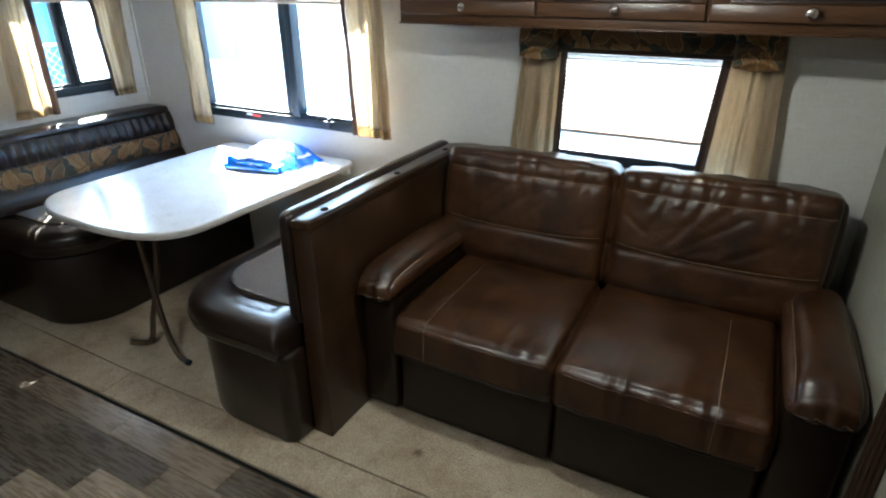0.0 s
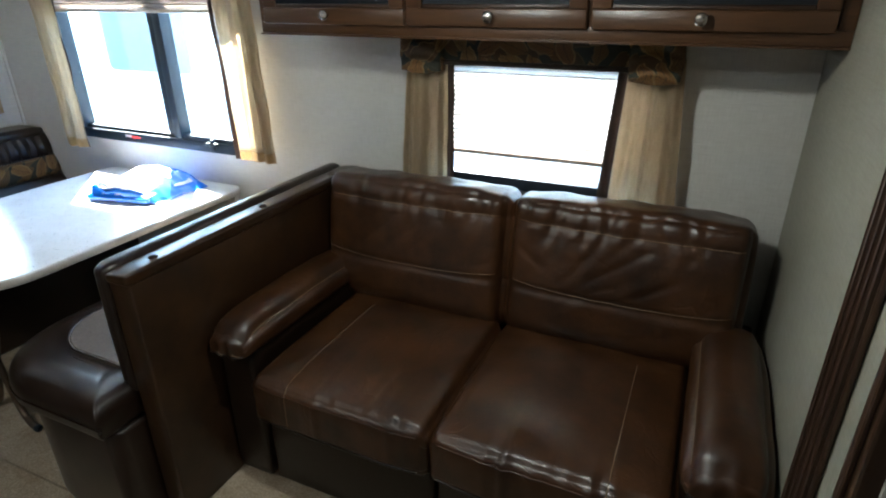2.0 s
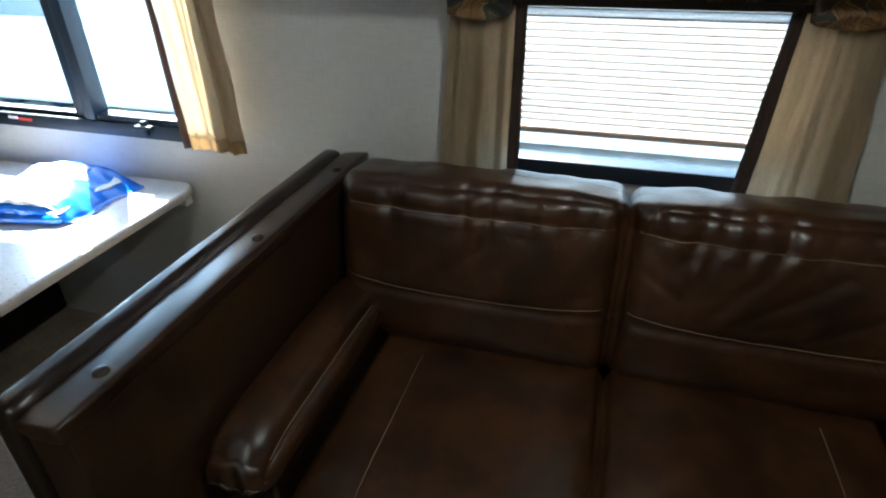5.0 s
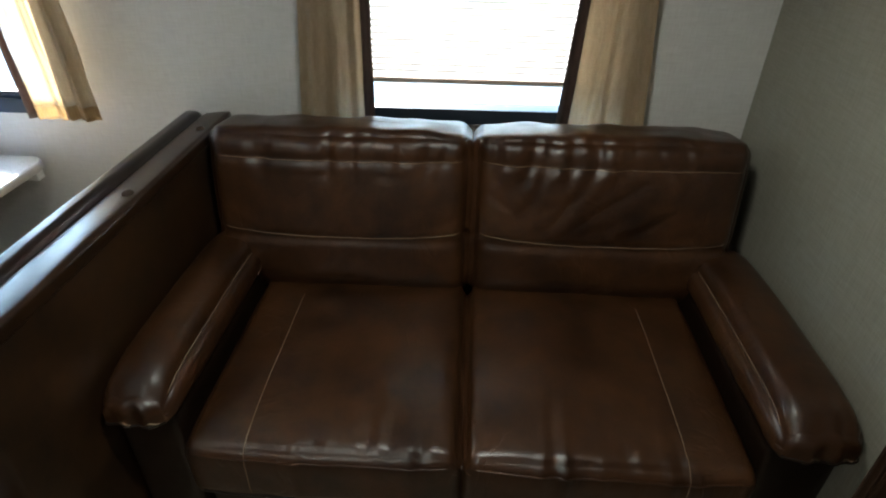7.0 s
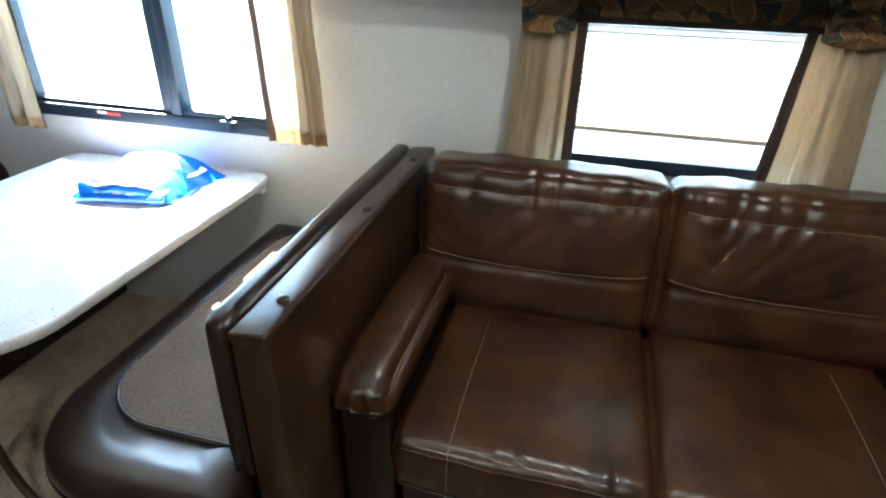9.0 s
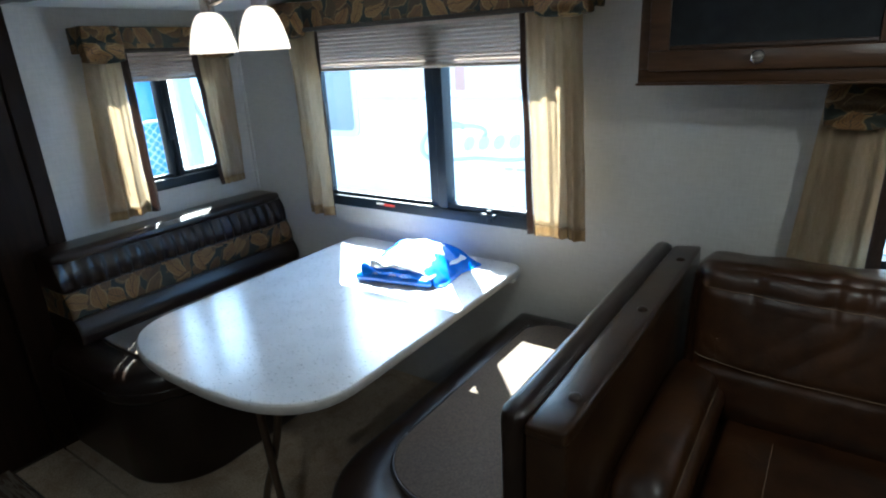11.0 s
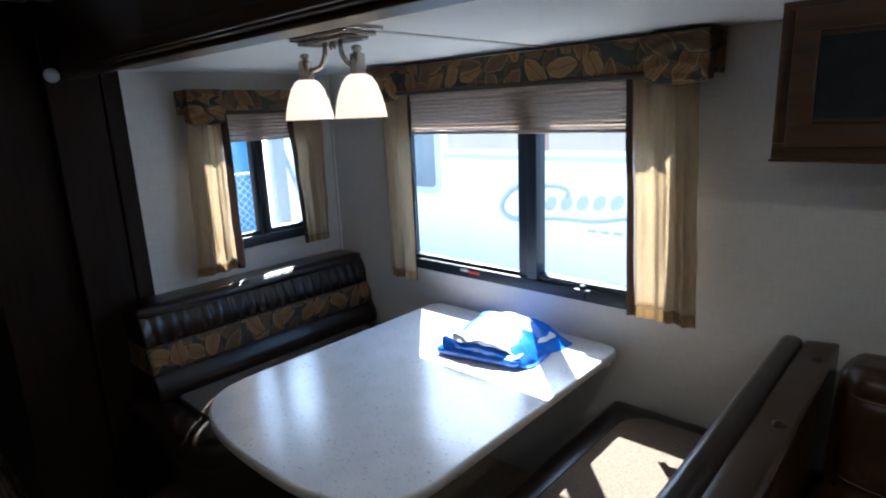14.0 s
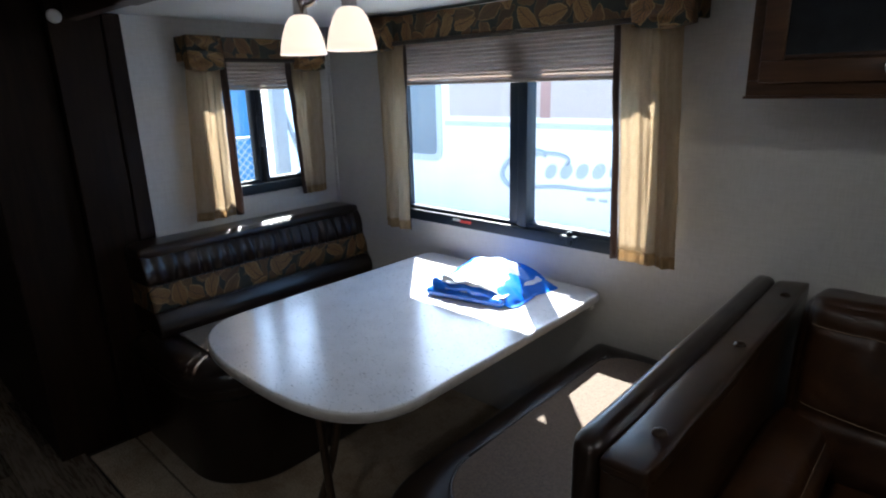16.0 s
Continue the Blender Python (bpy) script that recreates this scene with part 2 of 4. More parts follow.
def laminate():
    m, nt, b = mat("speckled_laminate")
    v = coords(nt)
    stretched = coords(nt, (0.5, 1.6, 1))
    s1 = noise_tex(nt, stretched, 130, 3, 0.6)
    s2 = noise_tex(nt, v, 9, 4)
    base = ramp(nt, s2, [(0.3, (0.69, 0.675, 0.67)), (0.7, (0.78, 0.765, 0.76))])
    spots = ramp(nt, s1, [(0.32, (0.20, 0.185, 0.18)), (0.38, (1, 1, 1))])
    pale = ramp(nt, noise_tex(nt, v, 75, 2), [(0.62, (0, 0, 0)), (0.7, (0.6, 0.6, 0.6))])
    nt.links.new(mix(nt, pale, mix(nt, 0.85, base, spots, "MULTIPLY"), (0.68, 0.66, 0.64)), b.inputs["Base Color"])
    b.inputs["Roughness"].default_value = 0.12
    b.inputs["Specular IOR Level"].default_value = 0.9
    bump(nt, b, noise_tex(nt, v, 300, 3, 0.7), 0.16, 0.0015)
    return m


def glass_mat():
    m, nt, b = mat("window_glass")
    out = nt.nodes["Material Output"]
    tr = node(nt, "ShaderNodeBsdfTransparent", Color=(0.93, 0.96, 0.97, 1))
    gl = node(nt, "ShaderNodeBsdfGlossy", Roughness=0.02)
    fr = node(nt, "ShaderNodeLayerWeight", Blend=0.5)
    mx = nt.nodes.new("ShaderNodeMixShader")
    gloss = maths(nt, "ADD", maths(nt, "MULTIPLY", maths(nt, "POWER", fr.outputs["Facing"], 5.0), 0.5), 0.03)
    nt.links.new(gloss, mx.inputs[0])
    nt.links.new(tr.outputs[0], mx.inputs[1])
    nt.links.new(gl.outputs[0], mx.inputs[2])
    nt.links.new(mx.outputs[0], out.inputs[0])
    return m


def lit_glass(name, colour, strength):
    m, nt, b = mat(name)
    b.inputs["Base Color"].default_value = (0.9, 0.86, 0.78, 1)
    b.inputs["Roughness"].default_value = 0.3
    b.inputs["Emission Color"].default_value = (*colour, 1)
    b.inputs["Emission Strength"].default_value = strength
    return m


WALL = wallpaper("linen_wallboard", (0.52, 0.50, 0.475), (0.62, 0.60, 0.575), (0.47, 0.455, 0.42))
# Olive-taupe linen board; part of this end's dimness is put into the colour.
DIM_TAUPE_WALL = wallpaper("dim_taupe_wallboard", (0.215, 0.198, 0.157), (0.28, 0.26, 0.21), (0.20, 0.182, 0.14))
CARPET = carpet_mat()
PLANK = plank_mat()
TABLE = laminate()
GLASS = glass_mat()
LAMP_GLASS = lit_glass("frosted_lamp_glass", (1.0, 0.77, 0.58), 0.19)
PUCK_GLASS = lit_glass("ceiling_lamp_diffuser", (1.0, 0.92, 0.84), 33.0)
# Glow of the added fill light over the aisle.
AISLE_FILL = lit_glass("aisle_fill_diffuser", (1.0, 0.93, 0.86), 7.0)
CEILING = plain("ceiling_board", (0.66, 0.66, 0.65), 0.55, 0, 0.4, 0.04, 4)
BAG_BLUE = plain("blue_plastic_film", (0.015, 0.13, 0.62), 0.22, 0, 0.6, 0.15, 12)
BAG_WHITE = plain("white_plastic_film", (0.54, 0.60, 0.68), 0.25, 0, 0.6, 0.08, 12)
TRAILER = plain("trailer_gelcoat", (0.80, 0.80, 0.79), 0.3, 0, 0.5, 0.03, 2)
DECAL_GREY = plain("decal_grey", (0.46, 0.49, 0.53), 0.4)
DECAL_SLATE = plain("decal_slate", (0.40, 0.43, 0.46), 0.4)
DECAL_BROWN = plain("decal_tan", (0.46, 0.38, 0.34), 0.4)
DECAL_RED = plain("decal_maroon", (0.36, 0.20, 0.17), 0.4)
TINTED = plain("tinted_window", (0.14, 0.18, 0.22), 0.25)
GRAVEL = plain("pale_concrete", (0.52, 0.50, 0.47), 0.9, 0, 0.3, 0.15, 6)
POST_GREY = plain("weathered_paint", (0.30, 0.32, 0.34), 0.5)
BLUE_SHED = plain("blue_siding", (0.06, 0.22, 0.42), 0.6)
FENCE_WIRE = plain("galvanised_wire", (0.55, 0.56, 0.57), 0.4, 0.7)

# ---- mesh helpers ----


def finish(ob, material, smooth=True):
    for m in material if isinstance(material, (list, tuple)) else [material]:
        ob.data.materials.append(m)
    if smooth:
        for p in ob.data.polygons:
            p.use_smooth = len(p.vertices) <= 4
    return ob


def mesh_of(name, bm):
    me = bpy.data.meshes.new(name)
    bmesh.ops.recalc_face_normals(bm, faces=bm.faces)
    bm.to_mesh(me)
    bm.free()
    return me


def part(name, bm, material, parent, label="", smooth=True):
    ob = finish(new(name, mesh_of(name, bm)), material, smooth)
    ob.parent = parent
    if parent is not None:
        up = parent
        shift = Vector((0, 0, 0))
        while up is not None:
            shift += up.location
            up = up.parent
        ob.data.transform(Matrix.Translation(-shift))
    if label:
        ob["label"] = label
    return ob


def thing(name, at, label, category, group=""):
    ob = new(name)
    ob.empty_display_size = 0.1
    ob.location = at
    return tagged(ob, label, category, group)


def structure(name, bm, material, label="", smooth=False):
    ob = finish(new(name, mesh_of(name, bm)), material, smooth)
    return tagged(ob, label, name.split("_")[0], "", "structure")


def box(bm, lo, hi, bevel=0.0, seg=2):
    c = [(a + b) / 2 for a, b in zip(lo, hi)]
    d = [abs(b - a) for a, b in zip(lo, hi)]
    r = bmesh.ops.create_cube(bm, size=1.0, matrix=Matrix.Translation(c) @ Matrix.Diagonal((*d, 1)))
    if bevel:
        es = list({e for v in r["verts"] for e in v.link_edges})
        bmesh.ops.bevel(bm, geom=es, offset=bevel, segments=seg, affect="EDGES", profile=0.5)
    return bm


def boxes(*items, bevel=0.0, seg=2):
    bm = bmesh.new()
    for lo, hi in items:
        box(bm, lo, hi, bevel, seg)
    return bm


def prism(outline, z0, z1, bevel=0.0, seg=3):
    """An upright slab from a plan outline, with rounded rims."""
    bm = bmesh.new()
    low = [bm.verts.new((x, y, z0)) for x, y in outline]
    f = bm.faces.new(low)
    r = bmesh.ops.extrude_face_region(bm, geom=[f])
    top = [g for g in r["geom"] if isinstance(g, bmesh.types.BMVert)]
    bmesh.ops.translate(bm, verts=top, vec=(0, 0, z1 - z0))
    if bevel:
        rim = [e for e in bm.edges if abs(e.verts[0].co.z - e.verts[1].co.z) < 1e-6]
        bmesh.ops.bevel(bm, geom=rim, offset=bevel, segments=seg, affect="EDGES", profile=0.5)
    return bm


def rounded_plan(x0, y0, x1, y1, radii, n=12):
    """A rectangle's outline with its own radius at each corner: (x0,y0), (x1,y0), (x1,y1), (x0,y1)."""
    pts = []
    for (cx, cy, sx, sy, start), r in zip(((x0, y0, 1, 1, 180), (x1, y0, -1, 1, 270), (x1, y1, -1, -1, 0), (x0, y1, 1, -1, 90)), radii):
        if r < 0.002:
            pts.append((cx, cy))
            continue
        for i in range(n + 1):
            a = radians(start + 90 * i / n)
            pts.append((cx + sx * r + r * math.cos(a), cy + sy * r + r * math.sin(a)))
    return pts


def tube(points, radius, sides=10, smooth_steps=6):
    """A round bar swept along a path of few points."""
    pts = [Vector(p) for p in points]
    path = []
    for i in range(len(pts) - 1):
        p0, p1, p2, p3 = pts[max(i - 1, 0)], pts[i], pts[i + 1], pts[min(i + 2, len(pts) - 1)]
        for k in range(smooth_steps):
            t = k / smooth_steps
            path.append(0.5 * ((2 * p1) + (p2 - p0) * t + (2 * p0 - 5 * p1 + 4 * p2 - p3) * t * t + (3 * p1 - p0 - 3 * p2 + p3) * t ** 3))
    path.append(pts[-1])
    bm = bmesh.new()
    rings = []
    side = Vector((0, 0, 1))
    for i, p in enumerate(path):
        d = (path[min(i + 1, len(path) - 1)] - path[max(i - 1, 0)]).normalized()
        if abs(d.dot(side)) > 0.95:
            side = Vector((1, 0, 0)) if abs(d.x) < 0.9 else Vector((0, 1, 0))
        u = (side - d * d.dot(side)).normalized()
        w = d.cross(u)
        side = u
        rings.append([bm.verts.new(p + radius * (u * math.cos(a) + w * math.sin(a))) for a in (2 * math.pi * k / sides for k in range(sides))])
    for a, b in zip(rings, rings[1:]):
        for k in range(sides):
            bm.faces.new((a[k], a[(k + 1) % sides], b[(k + 1) % sides], b[k]))
    bm.faces.new(rings[0])
    bm.faces.new(rings[-1])
    return bm


def lathe(profile, centre, sides=28, axis="z"):
    bm = bmesh.new()
    rings = []
    for r, h in profile:
        ring = []
        for k in range(sides):
            a = 2 * math.pi * k / sides
            p = (r * math.cos(a), r * math.sin(a), h)
            if axis == "y":
                p = (p[0], p[2], p[1])
            elif axis == "x":
                p = (p[2], p[0], p[1])
            ring.append(bm.verts.new(Vector(p) + Vector(centre)))
        rings.append(ring)
    for a, b in zip(rings, rings[1:]):
        for k in range(sides):
            bm.faces.new((a[k], a[(k + 1) % sides], b[(k + 1) % sides], b[k]))
    if profile[0][0] > 1e-4:
        bm.faces.new(rings[0])
    if profile[-1][0] > 1e-4:
        bm.faces.new(rings[-1])
    bmesh.ops.remove_doubles(bm, verts=bm.verts, dist=1e-5)
    return bm


def cushion(size, r, puff, seed, creases=0.0, cuts=22, shape=None):
    """A stuffed box about the origin: rounded edges, swollen faces, soft folds. shape moves each point afterwards."""
    bm = bmesh.new()
    bmesh.ops.create_cube(bm, size=2.0)
    bmesh.ops.subdivide_edges(bm, edges=bm.edges, cuts=cuts, use_grid_fill=True)
    hx, hy, hz = (s / 2 for s in size)
    off = Vector((seed * 3.7, seed * 1.3, seed * 7.1))
    for v in bm.verts:
        u = v.co.copy()
        p = Vector((u.x * hx, u.y * hy, u.z * hz))
        inner = Vector((max(-hx + r, min(hx - r, p.x)), max(-hy + r, min(hy - r, p.y)), max(-hz + r, min(hz - r, p.z))))
        d = p - inner
        n = d.normalized() if d.length > 1e-6 else Vector((0, 0, 0))
        p = inner + n * min(r, d.length) if d.length > 1e-6 else p
        a = [abs(c) for c in u]
        k = a.index(max(a))
        w = 1.0
        for i in range(3):
            if i != k:
                w *= 1 - u[i] ** 4
        ax = Vector((0, 0, 0))
        ax[k] = 1 if u[k] > 0 else -1
        amount = puff * w
        if creases:
            q = p * 5.5 + off
            fold = noise.noise(Vector((q.x * 1.6, q.y * 0.8, q.z * 0.45))) + 0.5 * noise.noise(q * 2.3)
            amount += creases * fold * (0.4 + 0.6 * w)
        p += ax * amount
        v.co = shape(p, u) if shape else p
    return bm


def moved(bm, m):
    bmesh.ops.transform(bm, matrix=m, verts=bm.verts)
    return bm


def curtain_sheet(width_top, width_bottom, height, folds, depth, seed, shift_bottom=0.0, z_from=0.0, z_to=1.0, x_from=0.0, x_to=1.0, lift=0.0):
    """A hanging, pleated cloth in the x-z plane, from z = 0 down; fractions choose a band of it."""
    bm = bmesh.new()
    nx, nz = max(8, int(72 * (x_to - x_from))), max(3, int(30 * (z_to - z_from)))
    grid = []
    for j in range(nz + 1):
        v = z_from + (z_to - z_from) * j / nz
        row = []
        for i in range(nx + 1):
            u = x_from + (x_to - x_from) * i / nx
            w = width_top + (width_bottom - width_top) * v
            ph = 2 * math.pi * folds * (u + 0.05 * math.sin(3 * v + seed) * u * (1 - u))
            amp = depth * (0.55 + 0.45 * v) * (0.7 + 0.5 * noise.noise(Vector((u * 3, v * 1.5, seed))))
            x = (u - 0.5) * w + shift_bottom * v + 0.006 * math.sin(ph * 0.5 + seed)
            y = amp * math.sin(ph) + 0.35 * amp * math.sin(2.3 * ph + seed) + lift + 0.01 * noise.noise(Vector((u * 6, v * 5, seed + 9)))
            row.append(bm.verts.new((x, y, -v * height)))
        grid.append(row)
    for a, b in zip(grid, grid[1:]):
        for i in range(nx):
            bm.faces.new((a[i], a[i + 1], b[i + 1], b[i]))
    bmesh.ops.solidify(bm, geom=bm.faces, thickness=0.003)
    return bm


def stitch_line(points, radius=0.0014):
    return tube(points, radius, 5, 4)


def on_surface(bm_ob, eye_dir, samples):
    """Drops points along eye_dir on a finished part's mesh, in world metres."""
    base = Vector((0, 0, 0))
    up = bm_ob
    while up is not None:
        base += up.location
        up = up.parent
    hits = []
    for s in samples:
        ok, place, normal, idx = bm_ob.ray_cast(Vector(s) - base, Vector(eye_dir))
        if ok:
            hits.append(place + base + normal * 0.0006)
    return hits


# ---- the slide-out's shell and the room in front of it ----
X0, X1, Y1, Z1 = -3.14, 0.86, 2.60, 1.845
TH = 0.06
OPEN = {"big": (-2.60, -1.33, 0.89, 1.74), "sofa": (-0.42, 0.43, 0.90, 1.45)}
SMALL = (1.86, 2.42, 1.03, 1.68)


def wall_along_x(name, xa, xb, y, z0, z1, holes, label):
    items, x = [], xa
    for a, b, c, d in sorted(holes):
        items += [((x, y, z0), (a, y + TH, z1)), ((a, y, z0), (b, y + TH, c)), ((a, y, d), (b, y + TH, z1))]
        x = b
    items.append(((x, y, z0), (xb, y + TH, z1)))
    return structure(name, boxes(*items), WALL, label)


wall_along_x("wall_back", X0 - TH, X1 + TH, Y1, -0.02, Z1, list(OPEN.values()), "pale grey linen-textured wallboard with two windows")
a, b, c, d = SMALL
structure("wall_left_end", boxes(((X0 - TH, 1.57, -0.02), (X0, a, Z1)), ((X0 - TH, b, -0.02), (X0, Y1, Z1)), ((X0 - TH, a, -0.02), (X0, b, c)), ((X0 - TH, a, d), (X0, b, Z1))), WALL, "pale grey linen-textured wallboard with a small window")
structure("wall_right_end", boxes(((X1, 1.31, -0.02), (X1 + TH, Y1, Z1))), DIM_TAUPE_WALL, "olive-taupe linen-textured wallboard beside the sofa, darkened partly for shade")
structure("ceiling", boxes(((X0 - TH, 1.42, Z1), (X1 + TH, Y1 + TH, Z1 + 0.05))), CEILING, "smooth white ceiling board")
structure("ceiling_main", boxes(((-6.4, -1.3, 2.08), (3.3, 1.42, 2.13))), CEILING, "smooth white ceiling board")
structure("trim_ceiling_seam", boxes(((-1.782, 1.42, Z1 - 0.004), (-1.760, Y1, Z1 + 0.001)), bevel=0.0015), plain("seam_strip", (0.42, 0.42, 0.41), 0.5), "thin ceiling joint strip")
structure("trim_corner_left", boxes(((X0, Y1 - 0.014, 0.55), (X0 + 0.014, Y1, Z1)), bevel=0.003), WALL, "pale corner strip")
structure("subfloor", boxes(((-6.4, -1.3, -0.08), (3.3, Y1 + TH, -0.02))), plain("subfloor_board", (0.05, 0.04, 0.03), 0.9), "dark subfloor")

# carpet: the lip in front of a seam, and the field behind it
structure("carpet_field", prism([(X0, 1.34), (-1.9, 1.325), (-0.1, 1.345), (X1, 1.35), (X1, Y1), (X0, Y1)], -0.02, 0.0), CARPET, "worn beige cut-pile carpet")
structure("carpet_lip", prism([(-1.86, 1.158), (X1, 1.174), (X1, 1.342), (-0.1, 1.337), (-1.87, 1.317)], -0.02, 0.002, 0.004, 2), CARPET, "worn beige carpet strip along the slide edge")
structure("carpet_lip_end", prism([(X0, 1.143), (-1.866, 1.158), (-1.876, 1.317), (X0, 1.332)], -0.02, 0.001, 0.004, 2), CARPET, "worn beige carpet strip along the slide edge")
structure("trim_carpet_edge", prism([(X0, 1.138), (X1, 1.169), (X1, 1.173), (X0, 1.142)], -0.02, -0.001, 0.002, 1), plain("edge_strip", (0.02, 0.02, 0.02), 0.5), "black edge strip between carpet and vinyl")

# jambs and header of the slide opening, dark wood
def jamb(name, xa, xb, ya, yb, z1, label, wood_mat=DARKWOOD):
    return structure(name, boxes(((xa, ya, -0.02), (xb, yb, z1)), bevel=0.006), wood_mat, label)


# left jambs: same trim as on the right, with shade put into the colour
jamb("trim_jamb_left_inner", X0 - 0.05, X0 + 0.012, 1.50, 1.57, Z1, "dark stained wood jamb moulding", DIM_WOOD)
jamb("trim_jamb_left", X0 - 0.05, X0 + 0.004, 1.31, 1.499, 2.08, "dark stained wood jamb", DIM_WOOD)
jamb("trim_jamb_right_inner", X1 - 0.012, X1 - 0.001, 1.468, 1.612, Z1, "dark stained fluted wood jamb moulding")
for k in range(4):
    jamb("trim_jamb_right_flute", X1 - 0.0165, X1 - 0.0125, 1.478 + k * 0.034, 1.502 + k * 0.034, Z1, "rounded flute of the dark wood jamb")
jamb("trim_jamb_right_outer", X1 - 0.018, X1 + 0.04, 1.2865, 1.345, 2.08, "dark stained wood jamb")
jamb("trim_jamb_right_bead", X1 - 0.026, X1 - 0.0185, 1.303, 1.330, 2.08, "dark stained wood jamb bead")
structure("trim_header", boxes(((-2.50, 1.30, 1.81), (X1 + 0.05, 1.42, 2.079)), ((-2.50, 1.285, 1.815), (X1 + 0.05, 1.2995, 1.85)), ((-2.50, 1.325, 1.797), (X1 + 0.05, 1.40, 1.8099)), ((X0 + 0.005, 1.372, 1.81), (-2.5001, 1.42, 2.079)), bevel=0.004), DARKWOOD_X, "dark stained wood header beam over the slide opening")
structure("trim_header_block", boxes(((-1.06, 1.27, 1.785), (-0.93, 1.36, 1.812)), bevel=0.004), DARKWOOD_X, "small dark block under the header")
structure("wall_main_right", boxes(((X1 + 0.012, 1.279, -0.02), (3.3, 1.286, 2.08)), ((X1 + 0.0405, 1.2861, -0.02), (3.3, 1.34, 2.08))), WALL, "pale linen-textured wallboard")
structure("wall_main_left", boxes(((-6.4, 1.05, -0.02), (X0 - 0.0505, 1.32, 2.08)), ((X0 - 0.3, 1.3201, -0.02), (X0 - 0.0505, 1.60, 2.08)), bevel=0.004), DIM_WOOD, "dark stained wood pantry front")
structure("wall_end_left", boxes(((-6.46, -1.3, -0.02), (-6.4, 1.3, 2.08))), WALL, "plain end wall")
structure("wall_end_right", boxes(((3.3, -1.3, -0.02), (3.36, 1.34, 2.08))), WALL, "plain end wall")
structure("wall_near", boxes(((-6.4, -1.36, -0.02), (3.3, -1.3, 2.08))), WALL, "plain pale wall")
clip = structure("trim_wall_clip", boxes(((-2.69, Y1 - 0.018, 1.545), (-2.655, Y1 - 0.0005, 1.557)), bevel=0.003), WHITE, "small white curtain clip on the wall", True)
cap = structure("trim_round_cap", lathe([(0.0, 0.0), (0.026, 0.0), (0.026, 0.006), (0.020, 0.010), (0.0, 0.011)], (X0 + 0.0045, 1.338, 1.822), 24, "x"), WHITE, "round white plastic cap on the jamb", True)

# ---- windows ----


def window_frame(name, n, label, across, lo, hi, z0, z1, mid, face, inward):
    """A dark sliding window. across: 'x' or 'y'; face: the wall's inner plane; inward: sign of the room along the depth axis."""
    top = thing(name, (0, 0, 0), label, "window")
    tagged(top, "", "", "", "structure")

    def slab(a0, a1, c0, c1, d0, d1):
        d0, d1 = face + inward * d0, face + inward * d1
        if across == "x":
            return ((a0, min(d0, d1), c0), (a1, max(d0, d1), c1))
        return ((min(d0, d1), a0, c0), (max(d0, d1), a1, c1))

    w = 0.032
    part("window_frame", boxes(slab(lo, hi, z0, z0 + 0.05, -0.05, 0.022), slab(lo, hi, z1 - w, z1, -0.05, 0.022), slab(lo, lo + w, z0 + 0.05, z1 - w, -0.05, 0.022), slab(hi - w, hi, z0 + 0.05, z1 - w, -0.05, 0.022), bevel=0.004), BLACK, top)
    if mid:
        m0, m1 = mid
        h = (m1 - m0) / 2
        part("mullion", boxes(slab(m0, m0 + h - 0.002, z0 + 0.05, z1 - w, -0.045, 0.004), slab(m0 + h + 0.002, m1, z0 + 0.05, z1 - w, -0.05, 0.018), bevel=0.003), BLACK, top)
        part("sash_rail", boxes(slab(lo + w, m0, z0 + 0.05, z0 + 0.066, -0.04, 0.0), bevel=0.003), BLACK, top)
        part("sash_rail", boxes(slab(m1, hi - w, z0 + 0.05, z0 + 0.072, -0.05, 0.012), bevel=0.003), BLACK, top)
        spans = ((lo + w, m0), (m1, hi - w))
    else:
        spans = ((lo + w, hi - w),)
    for p, q in spans:
        g = part("pane", boxes(slab(p, q, z0 + 0.05, z1 - w, -0.034, -0.030)), GLASS, top, "", False)
        g.visible_shadow = False
    return top


big = window_frame("window_1", 1, "black aluminium sliding window with a half-drawn shade", "x", *OPEN["big"], (-1.935, -1.838), Y1, -1)
sofa_win = window_frame("window_2", 2, "black-framed window behind the sofa", "x", *OPEN["sofa"], None, Y1, -1)
small = window_frame("window_3", 3, "small black sliding window over the bench", "y", *SMALL, (2.112, 2.165), X0, 1)
part("latch", boxes(((X0 + 0.0185, 2.118, 1.26), (X0 + 0.031, 2.136, 1.41)), bevel=0.004), BLACK, small)
part("sticker", boxes(((-2.20, Y1 - 0.0245, 0.914), (-2.135, Y1 - 0.0222, 0.926)), bevel=0.0006), RED, big, "red and white warning sticker", False)
part("sticker_band", boxes(((-2.245, Y1 - 0.0245, 0.918), (-2.2005, Y1 - 0.0222, 0.929)), bevel=0.0006), WHITE, big, "", False)
part("latch_lever", boxes(((-1.655, Y1 - 0.048, 0.930), (-1.585, Y1 - 0.0225, 0.944)), ((-1.632, Y1 - 0.040, 0.905), (-1.608, Y1 - 0.0225, 0.960)), bevel=0.004), BLACK, big)


# ---- pleated shades ----
def pleated(xa, xb, z_top, z_bottom, pleats, y, deep):
    bm = bmesh.new()
    rows = []
    n = pleats * 2
    for i in range(n + 1):
        z = z_top + (z_bottom - z_top) * i / n
        yy = y + (deep if i % 2 else 0)
        rows.append((bm.verts.new((xa, yy, z)), bm.verts.new((xb, yy, z))))
    for p, q in zip(rows, rows[1:]):
        bm.faces.new((p[0], p[1], q[1], q[0]))
    bmesh.ops.solidify(bm, geom=bm.faces, thickness=0.0012)
    return bm


